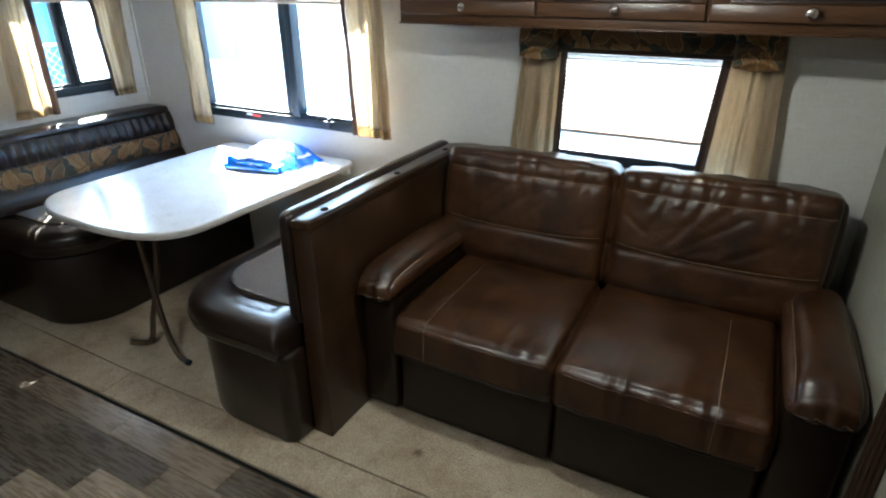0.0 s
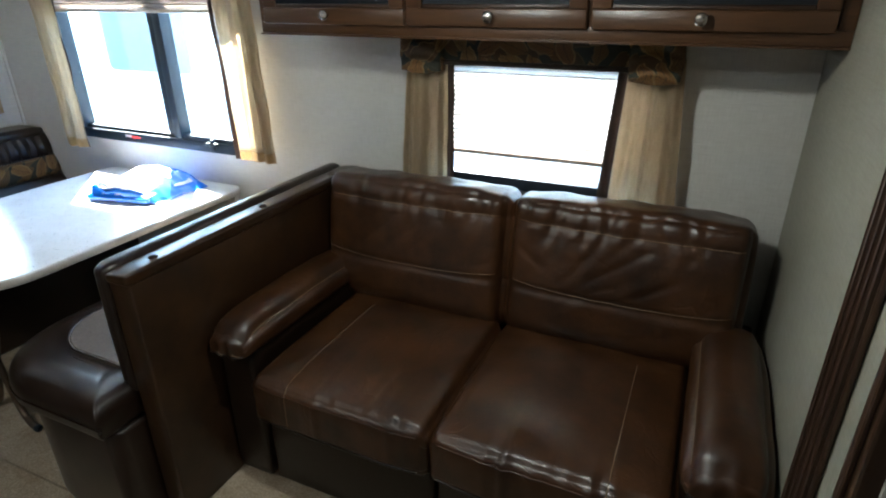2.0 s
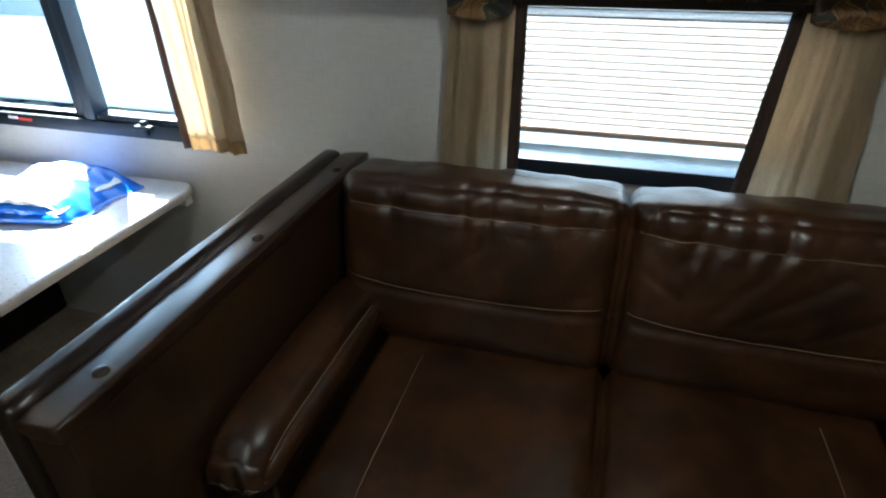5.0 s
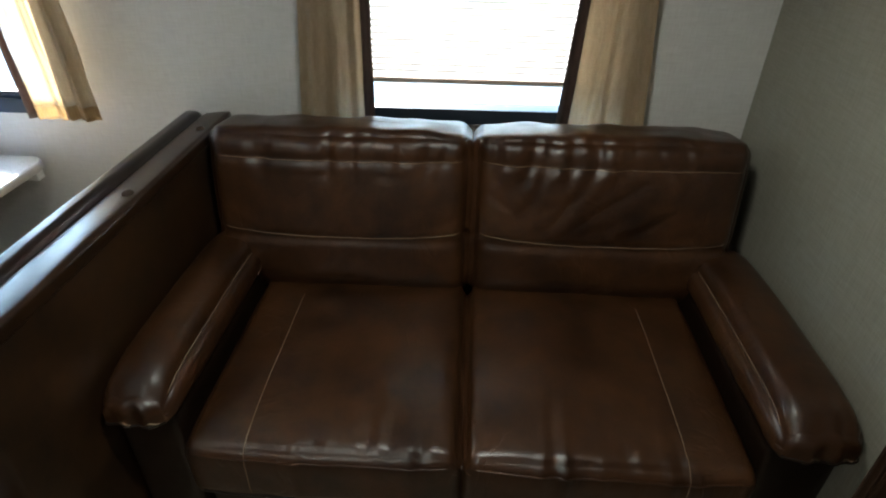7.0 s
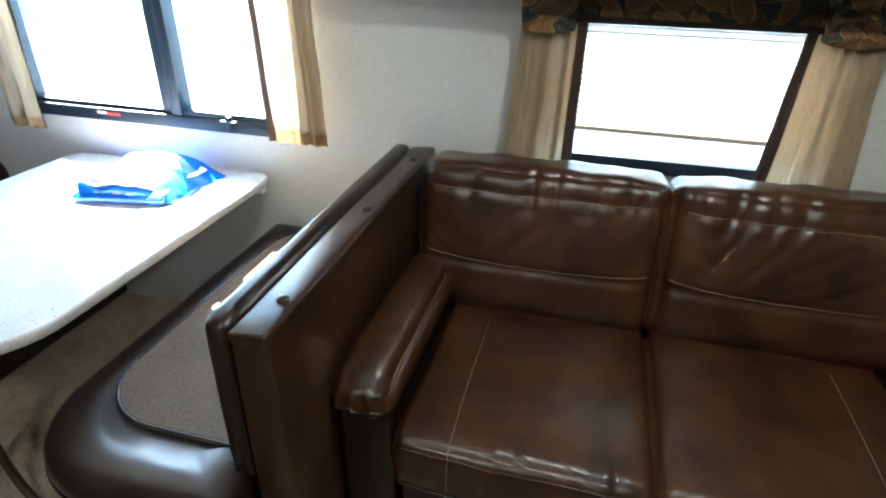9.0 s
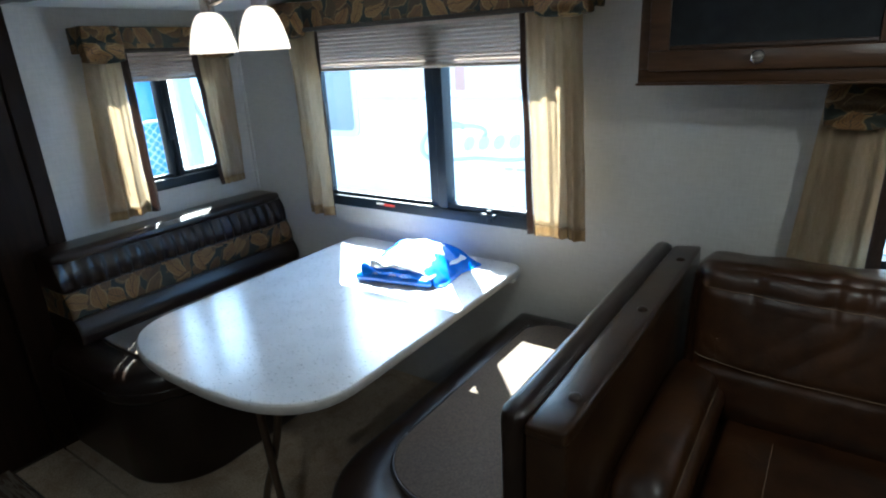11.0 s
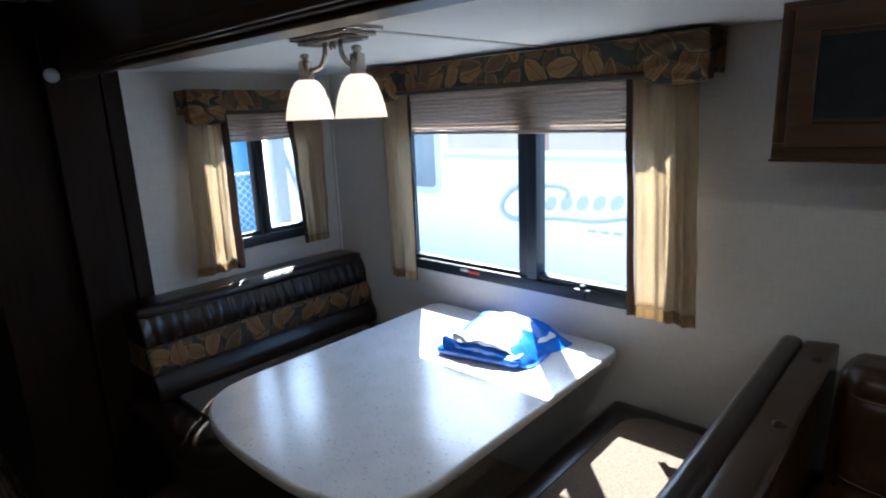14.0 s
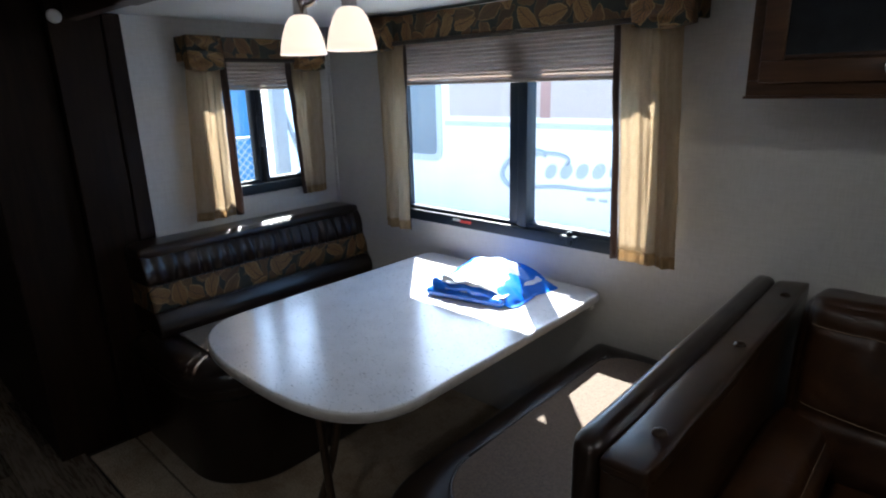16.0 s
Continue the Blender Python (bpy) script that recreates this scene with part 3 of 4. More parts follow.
def shade_blind(name, label, xa, xb, z_top, z_bottom, pleats, y, cloth_mat, turn=None, deep=0.012):
    top = thing(name, ((xa + xb) / 2, y, z_top), label, "window shade")
    part("headrail", boxes(((xa, y - 0.012, z_top), (xb, y + 0.014, z_top + 0.024)), bevel=0.003), SHADE_RAIL, top)
    part("pleated_cloth", pleated(xa + 0.003, xb - 0.003, z_top - 0.0005, z_bottom + 0.017, pleats, y - deep * 0.45, deep), cloth_mat, top, "", False)
    bm = bmesh.new()
    step = (z_top - z_bottom - 0.0175) / pleats
    for i in range(1, pleats):
        z = z_top - step * i
        box(bm, (xa + 0.004, y - deep * 0.45 - 0.0030, z - 0.0016), (xb - 0.004, y - deep * 0.45 + 0.001, z + 0.0016))
    part("pleat_folds", bm, SHADE_RAIL, top, "", False)
    part("bottom_rail", boxes(((xa, y - 0.012, z_bottom), (xb, y + 0.012, z_bottom + 0.016)), bevel=0.004), SHADE_RAIL, top)
    if turn is not None:
        top.matrix_world = turn
    return top


shade_blind("pleated_shade", "taupe pleated shade drawn a third down", -2.565, -1.365, 1.70, 1.535, 9, Y1 - 0.040, SHADE)
shade_blind("pleated_shade", "white pleated shade drawn nearly down behind the sofa", -0.3865, 0.3965, 1.393, 1.028, 19, Y1 - 0.008, SHADE_LIGHT, None, 0.0045)
shade_blind("pleated_shade", "taupe pleated shade on the small window", -0.235, 0.235, 0.0, -0.12, 6, 0.0, SHADE,
            Matrix.Translation((X0 + 0.040, 2.145, 1.655)) @ Matrix.Rotation(radians(90), 4, "Z"))


# ---- curtains ----
def curtain(label, x, y, z_top, z_bottom, w_top, w_bottom, seed, edge_side, shift=0.0, folds=3.2, deep=0.016, turn=0.0):
    top = thing("curtain", (0, 0, 0), label, "curtain", "window curtains")
    h = z_top - z_bottom
    e = 0.14
    span = (e, 1.0) if edge_side < 0 else (0.0, 1 - e)
    border = (0.0, e) if edge_side < 0 else (1 - e, 1.0)
    for name, m, zf, zt, (xf, xt) in (("panel", CURTAIN, 0.0, 0.945, span), ("hem", CURTAIN_HEM, 0.945, 1.0, span), ("border", CURTAIN_EDGE, 0.0, 1.0, border)):
        bm = curtain_sheet(w_top, w_bottom, h, folds, deep, seed, shift, zf, zt, xf, xt, -0.002 if name == "border" else 0.0)
        part(name, bm, m, top)
    top.matrix_world = Matrix.Translation((x, y, z_top)) @ Matrix.Rotation(radians(turn), 4, "Z")
    return top


curtain("beige linen curtain with dark inner border", -2.535, 2.500, 1.72, 0.855, 0.20, 0.185, 1.0, 1, 0.0, 2.6)
curtain("beige linen curtain, partly sunlit, with dark inner border", -1.325, 2.495, 1.72, 0.905, 0.235, 0.24, 2.3, -1, 0.032, 3.2)
curtain("tan linen curtain beside the sofa window", -0.400, 2.525, 1.42, 0.86, 0.20, 0.245, 3.1, 1, -0.022, 2.8)
curtain("tan linen curtain beside the sofa window, flared at the bottom", 0.385, 2.520, 1.42, 0.86, 0.185, 0.265, 4.6, -1, 0.0, 3.0)
curtain("beige linen curtain, sunlit, on the small window", X0 + 0.075, 1.872, 1.66, 0.955, 0.18, 0.225, 5.2, 1, -0.024, 2.8, 0.014, 90)
curtain("beige linen curtain on the small window", X0 + 0.075, 2.377, 1.66, 1.000, 0.21, 0.15, 6.9, -1, 0.01, 2.4, 0.014, 90)


# ---- valances ----
def swag(w, h, d, seed):
    bm = bmesh.new()
    bmesh.ops.create_cube(bm, size=2.0)
    bmesh.ops.subdivide_edges(bm, edges=bm.edges, cuts=18, use_grid_fill=True)
    for v in bm.verts:
        u = v.co.copy()
        belly = 0.86 + 0.14 * (1 - u.x ** 2) if u.z < 0 else 1.0
        x, z = u.x * w / 2 * (0.93 + 0.07 * (1 - abs(u.z))), u.z * h / 2 * belly
        y = u.y * d / 2
        if u.y < 0:
            y -= 0.012 * (1 - u.x ** 4) * (1 - u.z ** 4)
            y -= 0.010 * math.sin(9 * (u.z + 0.5 * u.x * u.x) + seed) * (1 - u.x ** 6) * (0.3 + 0.7 * (1 - u.z) / 2)
            y -= 0.006 * noise.noise(Vector((u.x * 2.5, u.z * 4, seed)))
        v.co = (x, y, z)
    return bm


def valance(label, x0, x1, z0, z1, depth, seed, where, turn=0.0, swag_drop=0.03, swag_w=0.19):
    """A fabric-covered box over a window with a gathered swag at each end; its back lies on the wall."""
    top = thing("valance", (0, 0, 0), label, "valance", "window valances")
    part("board", boxes(((x0 + 0.002, -depth, z0 + 0.014), (x1 - 0.002, -depth + 0.018, z1)), ((x0 + 0.002, -depth + 0.0181, z0), (x0 + 0.02, 0, z1)), ((x1 - 0.02, -depth + 0.0181, z0), (x1 - 0.002, 0, z1)), ((x0 + 0.0201, -depth + 0.0181, z1 - 0.012), (x1 - 0.0201, 0, z1)), bevel=0.004), LEAF, top)
    part("lower_trim", boxes(((x0 + 0.004, -depth - 0.004, z0 - 0.004), (x1 - 0.004, -depth + 0.016, z0 + 0.0139)), bevel=0.004), TRIM_CLOTH, top)
    for k, xc in enumerate((x0 + swag_w / 2 - 0.006, x1 - swag_w / 2 + 0.006)):
        h = z1 - z0 + swag_drop
        part("swag", moved(swag(swag_w, h, 0.05, seed + k * 2), Matrix.Translation((xc, -depth - 0.012, z1 - h / 2 + 0.001))), LEAF, top)
    top.matrix_world = Matrix.Translation(where) @ Matrix.Rotation(radians(turn), 4, "Z")
    return top


valance("leaf-patterned fabric valance with gathered ends over the big window", -2.69, -1.165, 1.712, 1.832, 0.12, 1, (0, Y1 - 0.0005, 0), 0, 0.03, 0.20)
valance("dark leaf-patterned fabric valance under the cabinet", -0.495, 0.475, 1.375, 1.478, 0.095, 4, (0, Y1 - 0.0005, 0), 0, 0.035, 0.165)
valance("leaf-patterned fabric valance on the small window", 1.775, 2.475, 1.662, 1.765, 0.095, 7, (X0 + 0.0005, 0, 0), 90, 0.045, 0.165)


# ---- overhead cabinet ----
def overhead_cabinet():
    top = thing("overhead_cabinet", (-0.045, 2.42, 1.485), "reddish-brown wooden overhead cabinet with three dark-panelled doors", "cabinet")
    x0, x1, y, z0, z1 = -0.945, X1 - 0.001, 2.252, 1.488, Z1 - 0.001
    part("body", boxes(((x0, y + 0.02, z0 + 0.012), (x0 + 0.018, Y1 - 0.001, z1)), ((x0, y + 0.02, z0), (x1, Y1 - 0.001, z0 + 0.0119)), ((x0 + 0.0181, y + 0.2, z0 + 0.0121), (x1, Y1 - 0.0012, z1))), CABINET, top, "", False)
    part("face_frame", boxes(((x0, y, z0 - 0.003), (x1, y + 0.0199, z0 + 0.034)), ((x0, y, z1 - 0.02), (x1, y + 0.0199, z1)), *[((a, y, z0 + 0.0341), (a + 0.036, y + 0.0199, z1 - 0.0201)) for a in (x0, -0.372, 0.208, x1 - 0.036)], bevel=0.002), CABINET, top)
    part("lower_lip", boxes(((x0 - 0.004, y - 0.006, z0 - 0.010), (x1, y + 0.012, z0 - 0.0031)), bevel=0.002), CABINET, top)
    for a, b, knob in ((-0.915, -0.358, -0.646), (-0.346, 0.220, -0.066), (0.234, 0.818, 0.515)):
        c0, c1, w = z0 + 0.028, z1 - 0.018, 0.052
        door = part("door", boxes(((a, y - 0.019, c0), (b, y - 0.0005, c0 + w)), ((a, y - 0.019, c1 - w), (b, y - 0.0005, c1)), ((a, y - 0.019, c0 + w + 0.0001), (a + w, y - 0.0005, c1 - w - 0.0001)), ((b - w, y - 0.019, c0 + w + 0.0001), (b, y - 0.0005, c1 - w - 0.0001)), bevel=0.0035), CABINET, top)
        part("bead", boxes(((a + w, y - 0.015, c0 + w), (b - w, y - 0.004, c0 + w + 0.012)), ((a + w, y - 0.015, c1 - w - 0.012), (b - w, y - 0.004, c1 - w)), bevel=0.003), DARKWOOD_X, door)
        part("dark_panel", boxes(((a + w - 0.003, y - 0.010, c0 + w + 0.0121), (b - w + 0.003, y - 0.003, c1 - w - 0.0121))), INSET_GLASS, door, "smoked dark inset panel", False)
        part("knob", lathe([(0.006, 0.0), (0.006, -0.010), (0.011, -0.016), (0.0165, -0.021), (0.0165, -0.026), (0.010, -0.030), (0.0, -0.031)], (knob, y - 0.0188, z0 + 0.058), 22, "y"), NICKEL, door, "brushed nickel knob")
    return top


overhead_cabinet()


# ---- sofa ----
def crease(p, q, a, b, sx, sy, wide=0.011):
    """The depth, 0 to 1, of a soft fold that runs from a to b on a face; sx, sy: the face's half sizes in metres."""
    dx, dy = (b[0] - a[0]) * sx, (b[1] - a[1]) * sy
    px, py = (p - a[0]) * sx, (q - a[1]) * sy
    n = math.hypot(dx, dy)
    f = (px * dx + py * dy) / (n * n)
    d = abs(px * dy - py * dx) / n
    if f < -0.2 or f > 1.2:
        return 0.0
    fade = max(0.0, 1 - abs(2 * f - 1) ** 3 / 1.4 ** 3)
    return fade * (math.exp(-(d / wide) ** 2) - 0.55 * math.exp(-(d / (2.8 * wide)) ** 2))


BACK_FOLDS = (
    [((-0.06, 1.0), (-0.07, 0.74)), ((0.36, 1.0), (0.34, 0.76)), ((0.50, 0.98), (0.53, 0.72)), ((0.86, 0.98), (0.80, 0.74)), ((-0.52, 0.95), (-0.50, 0.76)), ((0.75, 0.02), (0.98, 0.12)), ((-0.95, 0.12), (-0.70, -0.08)), ((0.2, 0.66), (0.05, 0.40))],
    [((-0.86, 1.0), (-0.80, 0.75)), ((-0.55, 1.0), (-0.58, 0.70)), ((-0.24, 1.0), (-0.25, 0.70)), ((-0.12, 0.96), (-0.10, 0.76)), ((0.13, 1.0), (0.12, 0.68)), ((0.30, 0.98), (0.33, 0.76)), ((0.51, 1.0), (0.53, 0.72)), ((0.72, 0.98), (0.70, 0.78)),
     ((-0.43, 0.72), (-0.64, 0.18)), ((-0.10, 0.72), (-0.38, 0.12)), ((0.09, 0.70), (-0.12, 0.36)), ((0.92, 0.10), (0.56, -0.20)), ((-0.92, 0.42), (-0.66, 0.18)), ((0.48, 0.24), (0.14, -0.04)), ((0.62, 0.66), (0.50, 0.42)), ((0.95, 0.25), (0.72, 0.02))],
)
SEAT_FOLDS = (
    [((0.36, -0.42), (0.33, -0.98)), ((0.46, -0.60), (0.50, -1.0)), ((0.70, -0.80), (0.72, -1.0)), ((-0.05, -0.85), (-0.03, -1.0)), ((0.93, 0.1), (0.90, -0.5))],
    [((-0.90, -0.2), (-0.86, -0.8)), ((0.10, -0.85), (0.12, -1.0)), ((0.45, -0.88), (0.44, -1.0))],
)


def sofa():
    top = thing("sofa", (0.02, 2.05, 0.0), "two-seat dark brown leather sofa with pale stitching and pillow arms", "sofa")
    xl, xr, mid = -0.795, 0.838, 0.003
    il, ir = -0.632, 0.655
    # base, back frame and arm bodies have their shade in the leather's colour
    part("base", boxes(((il + 0.004, 1.665, 0.02), (mid - 0.003, 2.45, 0.33)), ((mid + 0.003, 1.665, 0.02), (ir - 0.004, 2.45, 0.33)), bevel=0.022, seg=4), SOFA_SHADED, top)
    part("back_frame", moved(cushion((xr - xl - 0.1, 0.16, 0.80), 0.05, 0.0, 3, 0.0, 12), Matrix.Translation(((xl + xr) / 2, 2.505, 0.47))), SOFA_SHADED, top)
    # seats
    for k, (a, b) in enumerate(((il, mid - 0.002), (mid + 0.002, ir))):
        w = b - a

        def seat_shape(p, u, k=k):
            if u.y < -0.2 and u.z > -0.6:
                f = (-u.y - 0.2) / 0.8
                gather = 0.016 * max(0.0, 1 - 5 * abs(noise.noise(Vector((u.x * 4.5 + k * 5, u.y * 0.6, 2))))) * max(0, noise.noise(Vector((u.x * 2 + k * 3 + 0.6, 0.4, 5))) + 0.25) * f
                p.y -= gather
                p.z -= 0.007 * f * f - 0.5 * gather
            if u.z > 0.5 and abs(u.x) > 0.9:
                p.z -= 0.020 * ((abs(u.x) - 0.9) / 0.1) ** 2
            if u.z > 0.9:
                p.z -= 0.005 * sum(crease(u.x, u.y, a, b, 0.32, 0.33, 0.013) for a, b in SEAT_FOLDS[k])
            return p

        s = part("seat_cushion", moved(cushion((w, 0.66, 0.185), 0.026, 0.014, 5 + k, 0.004, 60, seat_shape), Matrix.Translation(((a + b) / 2, 1.945, 0.408))), SOFA, top)
        sx = -0.484 if k == 0 else 0.497
        path = on_surface(s, (0, 0, -1), [(sx, 2.16 - 0.55 * i / 24, 0.8) for i in range(25)])
        path += on_surface(s, (0, 1, 0), [(sx, 1.3, 0.475 - 0.13 * i / 8) for i in range(9)])
        part("stitching", stitch_line(path), STITCH, s)
        hem = on_surface(s, (0, 1, 0), [(a + 0.03 + (w - 0.06) * i / 30, 1.3, 0.468) for i in range(31)])
        part("edge_seam", stitch_line(hem, 0.0022), SOFA, s)
        low = on_surface(s, (0, 1, 0), [(a + 0.03 + (w - 0.06) * i / 30, 1.3, 0.338) for i in range(31)])
        part("lower_piping", stitch_line(low, 0.004), SOFA_SHADED, s)
    # backs
    for k, (a, b) in enumerate(((-0.752, mid - 0.004), (mid + 0.004, 0.765))):
        w = b - a

        def back_shape(p, u, k=k, w=w):
            if u.y < 0:
                bend = 1 - abs(u.x) ** 3
                p.y -= 0.012 * bend * math.cos(u.z * 1.5)
                ridge = lambda q: max(0.0, 1 - 2.2 * abs(noise.noise(q))) ** 1.5
                if u.z > 0.45:
                    f = min(1, (u.z - 0.45) / 0.2)
                    p.y += (0.013 if k else 0.009) * f * (ridge(Vector((u.x * 5.5 + 7 * k, u.z * 0.5, 3.3))) - 0.3)
                d = ridge(Vector(((u.x - u.z * 0.9) * 3.4 + 3 * k, (u.x + u.z) * 0.55, 8)))
                p.y += (0.006 if k else 0.003) * d * max(0, 1 - 1.1 * abs(u.x)) * (1 if u.z < 0.6 else 0.3)
                p.y += 0.004 * math.exp(-((u.z - 0.73) / 0.05) ** 2) + 0.007 * math.exp(-((u.z + 0.18) / 0.06) ** 2)
                if u.y < -0.9:
                    p.y += (0.0050 if k else 0.0034) * sum(crease(u.x, u.z, a, b, 0.38, 0.26, 0.014) * (1.0 if a[1] > 0.9 else 0.7) for a, b in BACK_FOLDS[k])
                if u.z < -0.55:
                    p.y += 0.055 * ((-u.z - 0.55) / 0.45) ** 2
                if abs(u.x) > 0.86:
                    p.y += 0.026 * ((abs(u.x) - 0.86) / 0.14) ** 2
            if u.z > 0.6:
                p.z += 0.006 * noise.noise(Vector((u.x * 5 + k, u.y, 1.7)))
            return p

        m = Matrix.Translation(((a + b) / 2, 2.345, 0.702)) @ Matrix.Rotation(radians(-8), 4, "X")
        c = part("back_cushion", moved(cushion((w, 0.20, 0.52), 0.034, 0.016, 11 + k, 0.002, 84, back_shape), m), SOFA, top)
        for z, sag in ((0.905, 0.004), (0.690, 0.012)):
            line = on_surface(c, (0, 1, 0), [(a + 0.025 + (w - 0.05) * i / 40, 1.6, z - sag * math.sin(math.pi * i / 40) + (0.006 if z < 0.8 else 0) * abs(2 * i / 40 - 1) ** 3) for i in range(41)])
            part("stitching", stitch_line(line), STITCH, c)
    # arms
    for k, (a, b) in enumerate(((xl, il - 0.003), (ir + 0.003, xr))):
        w = b - a

        def arm_shape(p, u, k=k):
            p.z += (0.028 * (1 - u.x ** 2) * (u.z > 0)) - 0.018 * max(0, u.y) ** 2
            if u.y < -0.6 and u.z > -0.2:
                p.z -= 0.026 * ((-u.y - 0.6) / 0.4) ** 2
            if u.y < -0.7:
                g = (-u.y - 0.7) / 0.3
                p.z += 0.0025 * g * math.sin(u.x * 9 + k)
                p.y += 0.0032 * g * math.sin(u.x * 11 + 2 * k)
            return p

        body = part("arm_body", moved(cushion((w - 0.006, 0.84, 0.535), 0.018, 0.003, 21 + k, 0.002, 16), Matrix.Translation(((a + b) / 2, 2.080, 0.288))), SOFA_SHADED, top)
        pad = part("arm_pad", moved(cushion((w + 0.008, 0.70, 0.095), 0.043, 0.010, 23 + k, 0.0025, 26, arm_shape), Matrix.Translation(((a + b) / 2, 1.972, 0.586))), SOFA, top)
        seam = on_surface(pad, (0, 1, 0), [(a + 0.012 + (w - 0.024) * i / 24, 1.2, 0.556 + 0.004 * noise.noise(Vector((i * 0.6, k * 3.0, 1)))) for i in range(25)])
        if len(seam) > 3:
            part("arm_seam", stitch_line(seam, 0.0032), SOFA_SHADED, pad)
        for f in (0.35, 0.72):
            tuck = on_surface(pad, (0, 1, 0), [(a + w * f + 0.022 * i / 6, 1.2, 0.563 + 0.004 * math.sin(i * 0.9)) for i in range(7)])
            if len(tuck) > 3:
                part("tuck", stitch_line(tuck, 0.0016), STITCH, pad)
        inner = b - 0.010 if k == 0 else a + 0.010
        side = on_surface(pad, (0, 0, -1), [(inner, 1.66 + 0.55 * i / 24, 0.8) for i in range(25)])
        if len(side) > 3:
            part("stitching", stitch_line(side), STITCH, pad)
    return top


sofa()


# ---- dinette: divider, benches, table ----
def divider():
    top = thing("divider", (-0.83, 2.0, 0.0), "brown vinyl half-wall with padded top between sofa and dinette", "half wall")
    part("panel", boxes(((-0.882, 1.416, 0.0), (-0.794, Y1 - 0.001, 0.890)), bevel=0.006), PANEL, top)

    def crown(p, u):
        if u.z > 0:
            p.z -= 0.010 * ((1 - u.x) / 2) ** 1.6
        return p

    pad = part("top_pad", moved(cushion((0.092, 1.184, 0.040), 0.010, 0.003, 31, 0.0025, 34, crown), Matrix.Translation((-0.837, 2.000, 0.899))), PANEL, top)
    part("piping", stitch_line([(-0.7935, 1.428 + 1.13 * i / 20, 0.886 + 0.0015 * math.sin(i)) for i in range(21)], 0.003), PANEL, top)
    for y in (1.525, 1.995, 2.42):
        part("button", lathe([(0.0, 0.008), (0.008, 0.0068), (0.013, 0.003), (0.0145, 0.0), (0.0145, -0.006)], (-0.822, y, 0.921), 18), PANEL, pad)
    return top


divider()


def fine(outline, step=0.04):
    """The same closed plan with its long sides cut into short pieces."""
    pts = []
    for (xa, ya), (xb, yb) in zip(outline, outline[1:] + outline[:1]):
        n = max(1, int(math.hypot(xb - xa, yb - ya) / step))
        pts += [(xa + (xb - xa) * i / n, ya + (yb - ya) * i / n) for i in range(n)]
    return pts


def puffy_seat(outline, z0, z1, r):
    """A stuffed seat over a plan: rolled edge, a swell all round, and a shallow dip where the fabric lies."""
    xs, ys = [p[0] for p in outline], [p[1] for p in outline]
    cx, cy, w, h = (min(xs) + max(xs)) / 2, (min(ys) + max(ys)) / 2, max(xs) - min(xs), max(ys) - min(ys)
    rings = [(0.012, z0), (0.0, z0 + 0.02)]
    rings += [(r * (1 - math.cos(radians(a))), z1 - r + r * math.sin(radians(a))) for a in (0, 15, 30, 45, 60, 75)]
    rings += [(0.060, z1 + 0.0015), (0.080, z1 + 0.002), (0.098, z1), (0.114, z1 - 0.004), (0.130, z1 - 0.008), (0.16, z1 - 0.008)]
    bm = bmesh.new()
    loops = []
    for d, z in rings:
        loops.append([bm.verts.new((cx + (x - cx) * (1 - 2 * d / w), cy + (y - cy) * (1 - 2 * d / h), z + 0.0025 * noise.noise(Vector((x * 9, y * 9, d * 20))))) for x, y in outline])
    n = len(outline)
    for p, q in zip(loops, loops[1:]):
        for i in range(n):
            bm.faces.new((p[i], p[(i + 1) % n], q[(i + 1) % n], q[i]))
    bm.faces.new(loops[0][::-1])
    bm.faces.new(loops[-1])
    return bm


def bench(mirror):
    """A dinette bench; built for the right side and mirrored for the left one."""
    if not mirror:
        label = "dark brown leather dinette bench with grey-brown fabric seat inset"
        top = thing("dinette_bench", (-1.2, 2.0, 0.0), label, "bench", "dinette benches")
        xi, xo = -1.495, -0.926
        base = rounded_plan(xi + 0.014, 1.305, -0.886, Y1 - 0.001, (0.30, 0.05, 0, 0))
        seat = rounded_plan(xi, 1.275, xo + 0.035, Y1 - 0.002, (0.27, 0.010, 0.02, 0.02))
        inset = rounded_plan(xi + 0.108, 1.455, xo + 0.012, Y1 - 0.10, (0.20, 0.01, 0.01, 0.12))
        front = [(-1.40 + 0.47 * i / 20, 0) for i in range(21)]
    else:
        label = "black-brown leather dinette bench with pleated back and leaf-fabric band"
        top = thing("dinette_bench", (-2.75, 2.0, 0.0), label, "bench", "dinette benches")
        xi, xo = -2.355, -3.0
        base = rounded_plan(X0 + 0.013, 1.39, xi - 0.02, Y1 - 0.001, (0.03, 0.28, 0, 0))
        seat = rounded_plan(X0 + 0.05, 1.350, xi, Y1 - 0.002, (0.10, 0.27, 0.02, 0.02))
        inset = rounded_plan(xo + 0.06, 1.50, xi - 0.10, Y1 - 0.10, (0.10, 0.20, 0.10, 0.01))
    part("base", prism([(x, y) for x, y in base], 0.0, 0.402, 0.02, 3), BENCH, top)
    cush = part("seat_cushion", puffy_seat(fine(seat), 0.404, 0.530, 0.055), BENCH, top)
    part("fabric_inset", prism(inset, 0.515, 0.536, 0.008, 3), INSET_CLOTH, cush, "grey-brown woven fabric inset")
    part("inset_piping", tube([(x, y, 0.533) for x, y in inset[::2]] + [(inset[0][0], inset[0][1], 0.533)], 0.004, 6, 2), BENCH, cush)
    part("edge_piping", tube([(x, y, 0.452) for x, y in seat[:26]], 0.0045, 6, 2), BENCH, cush)
    return top


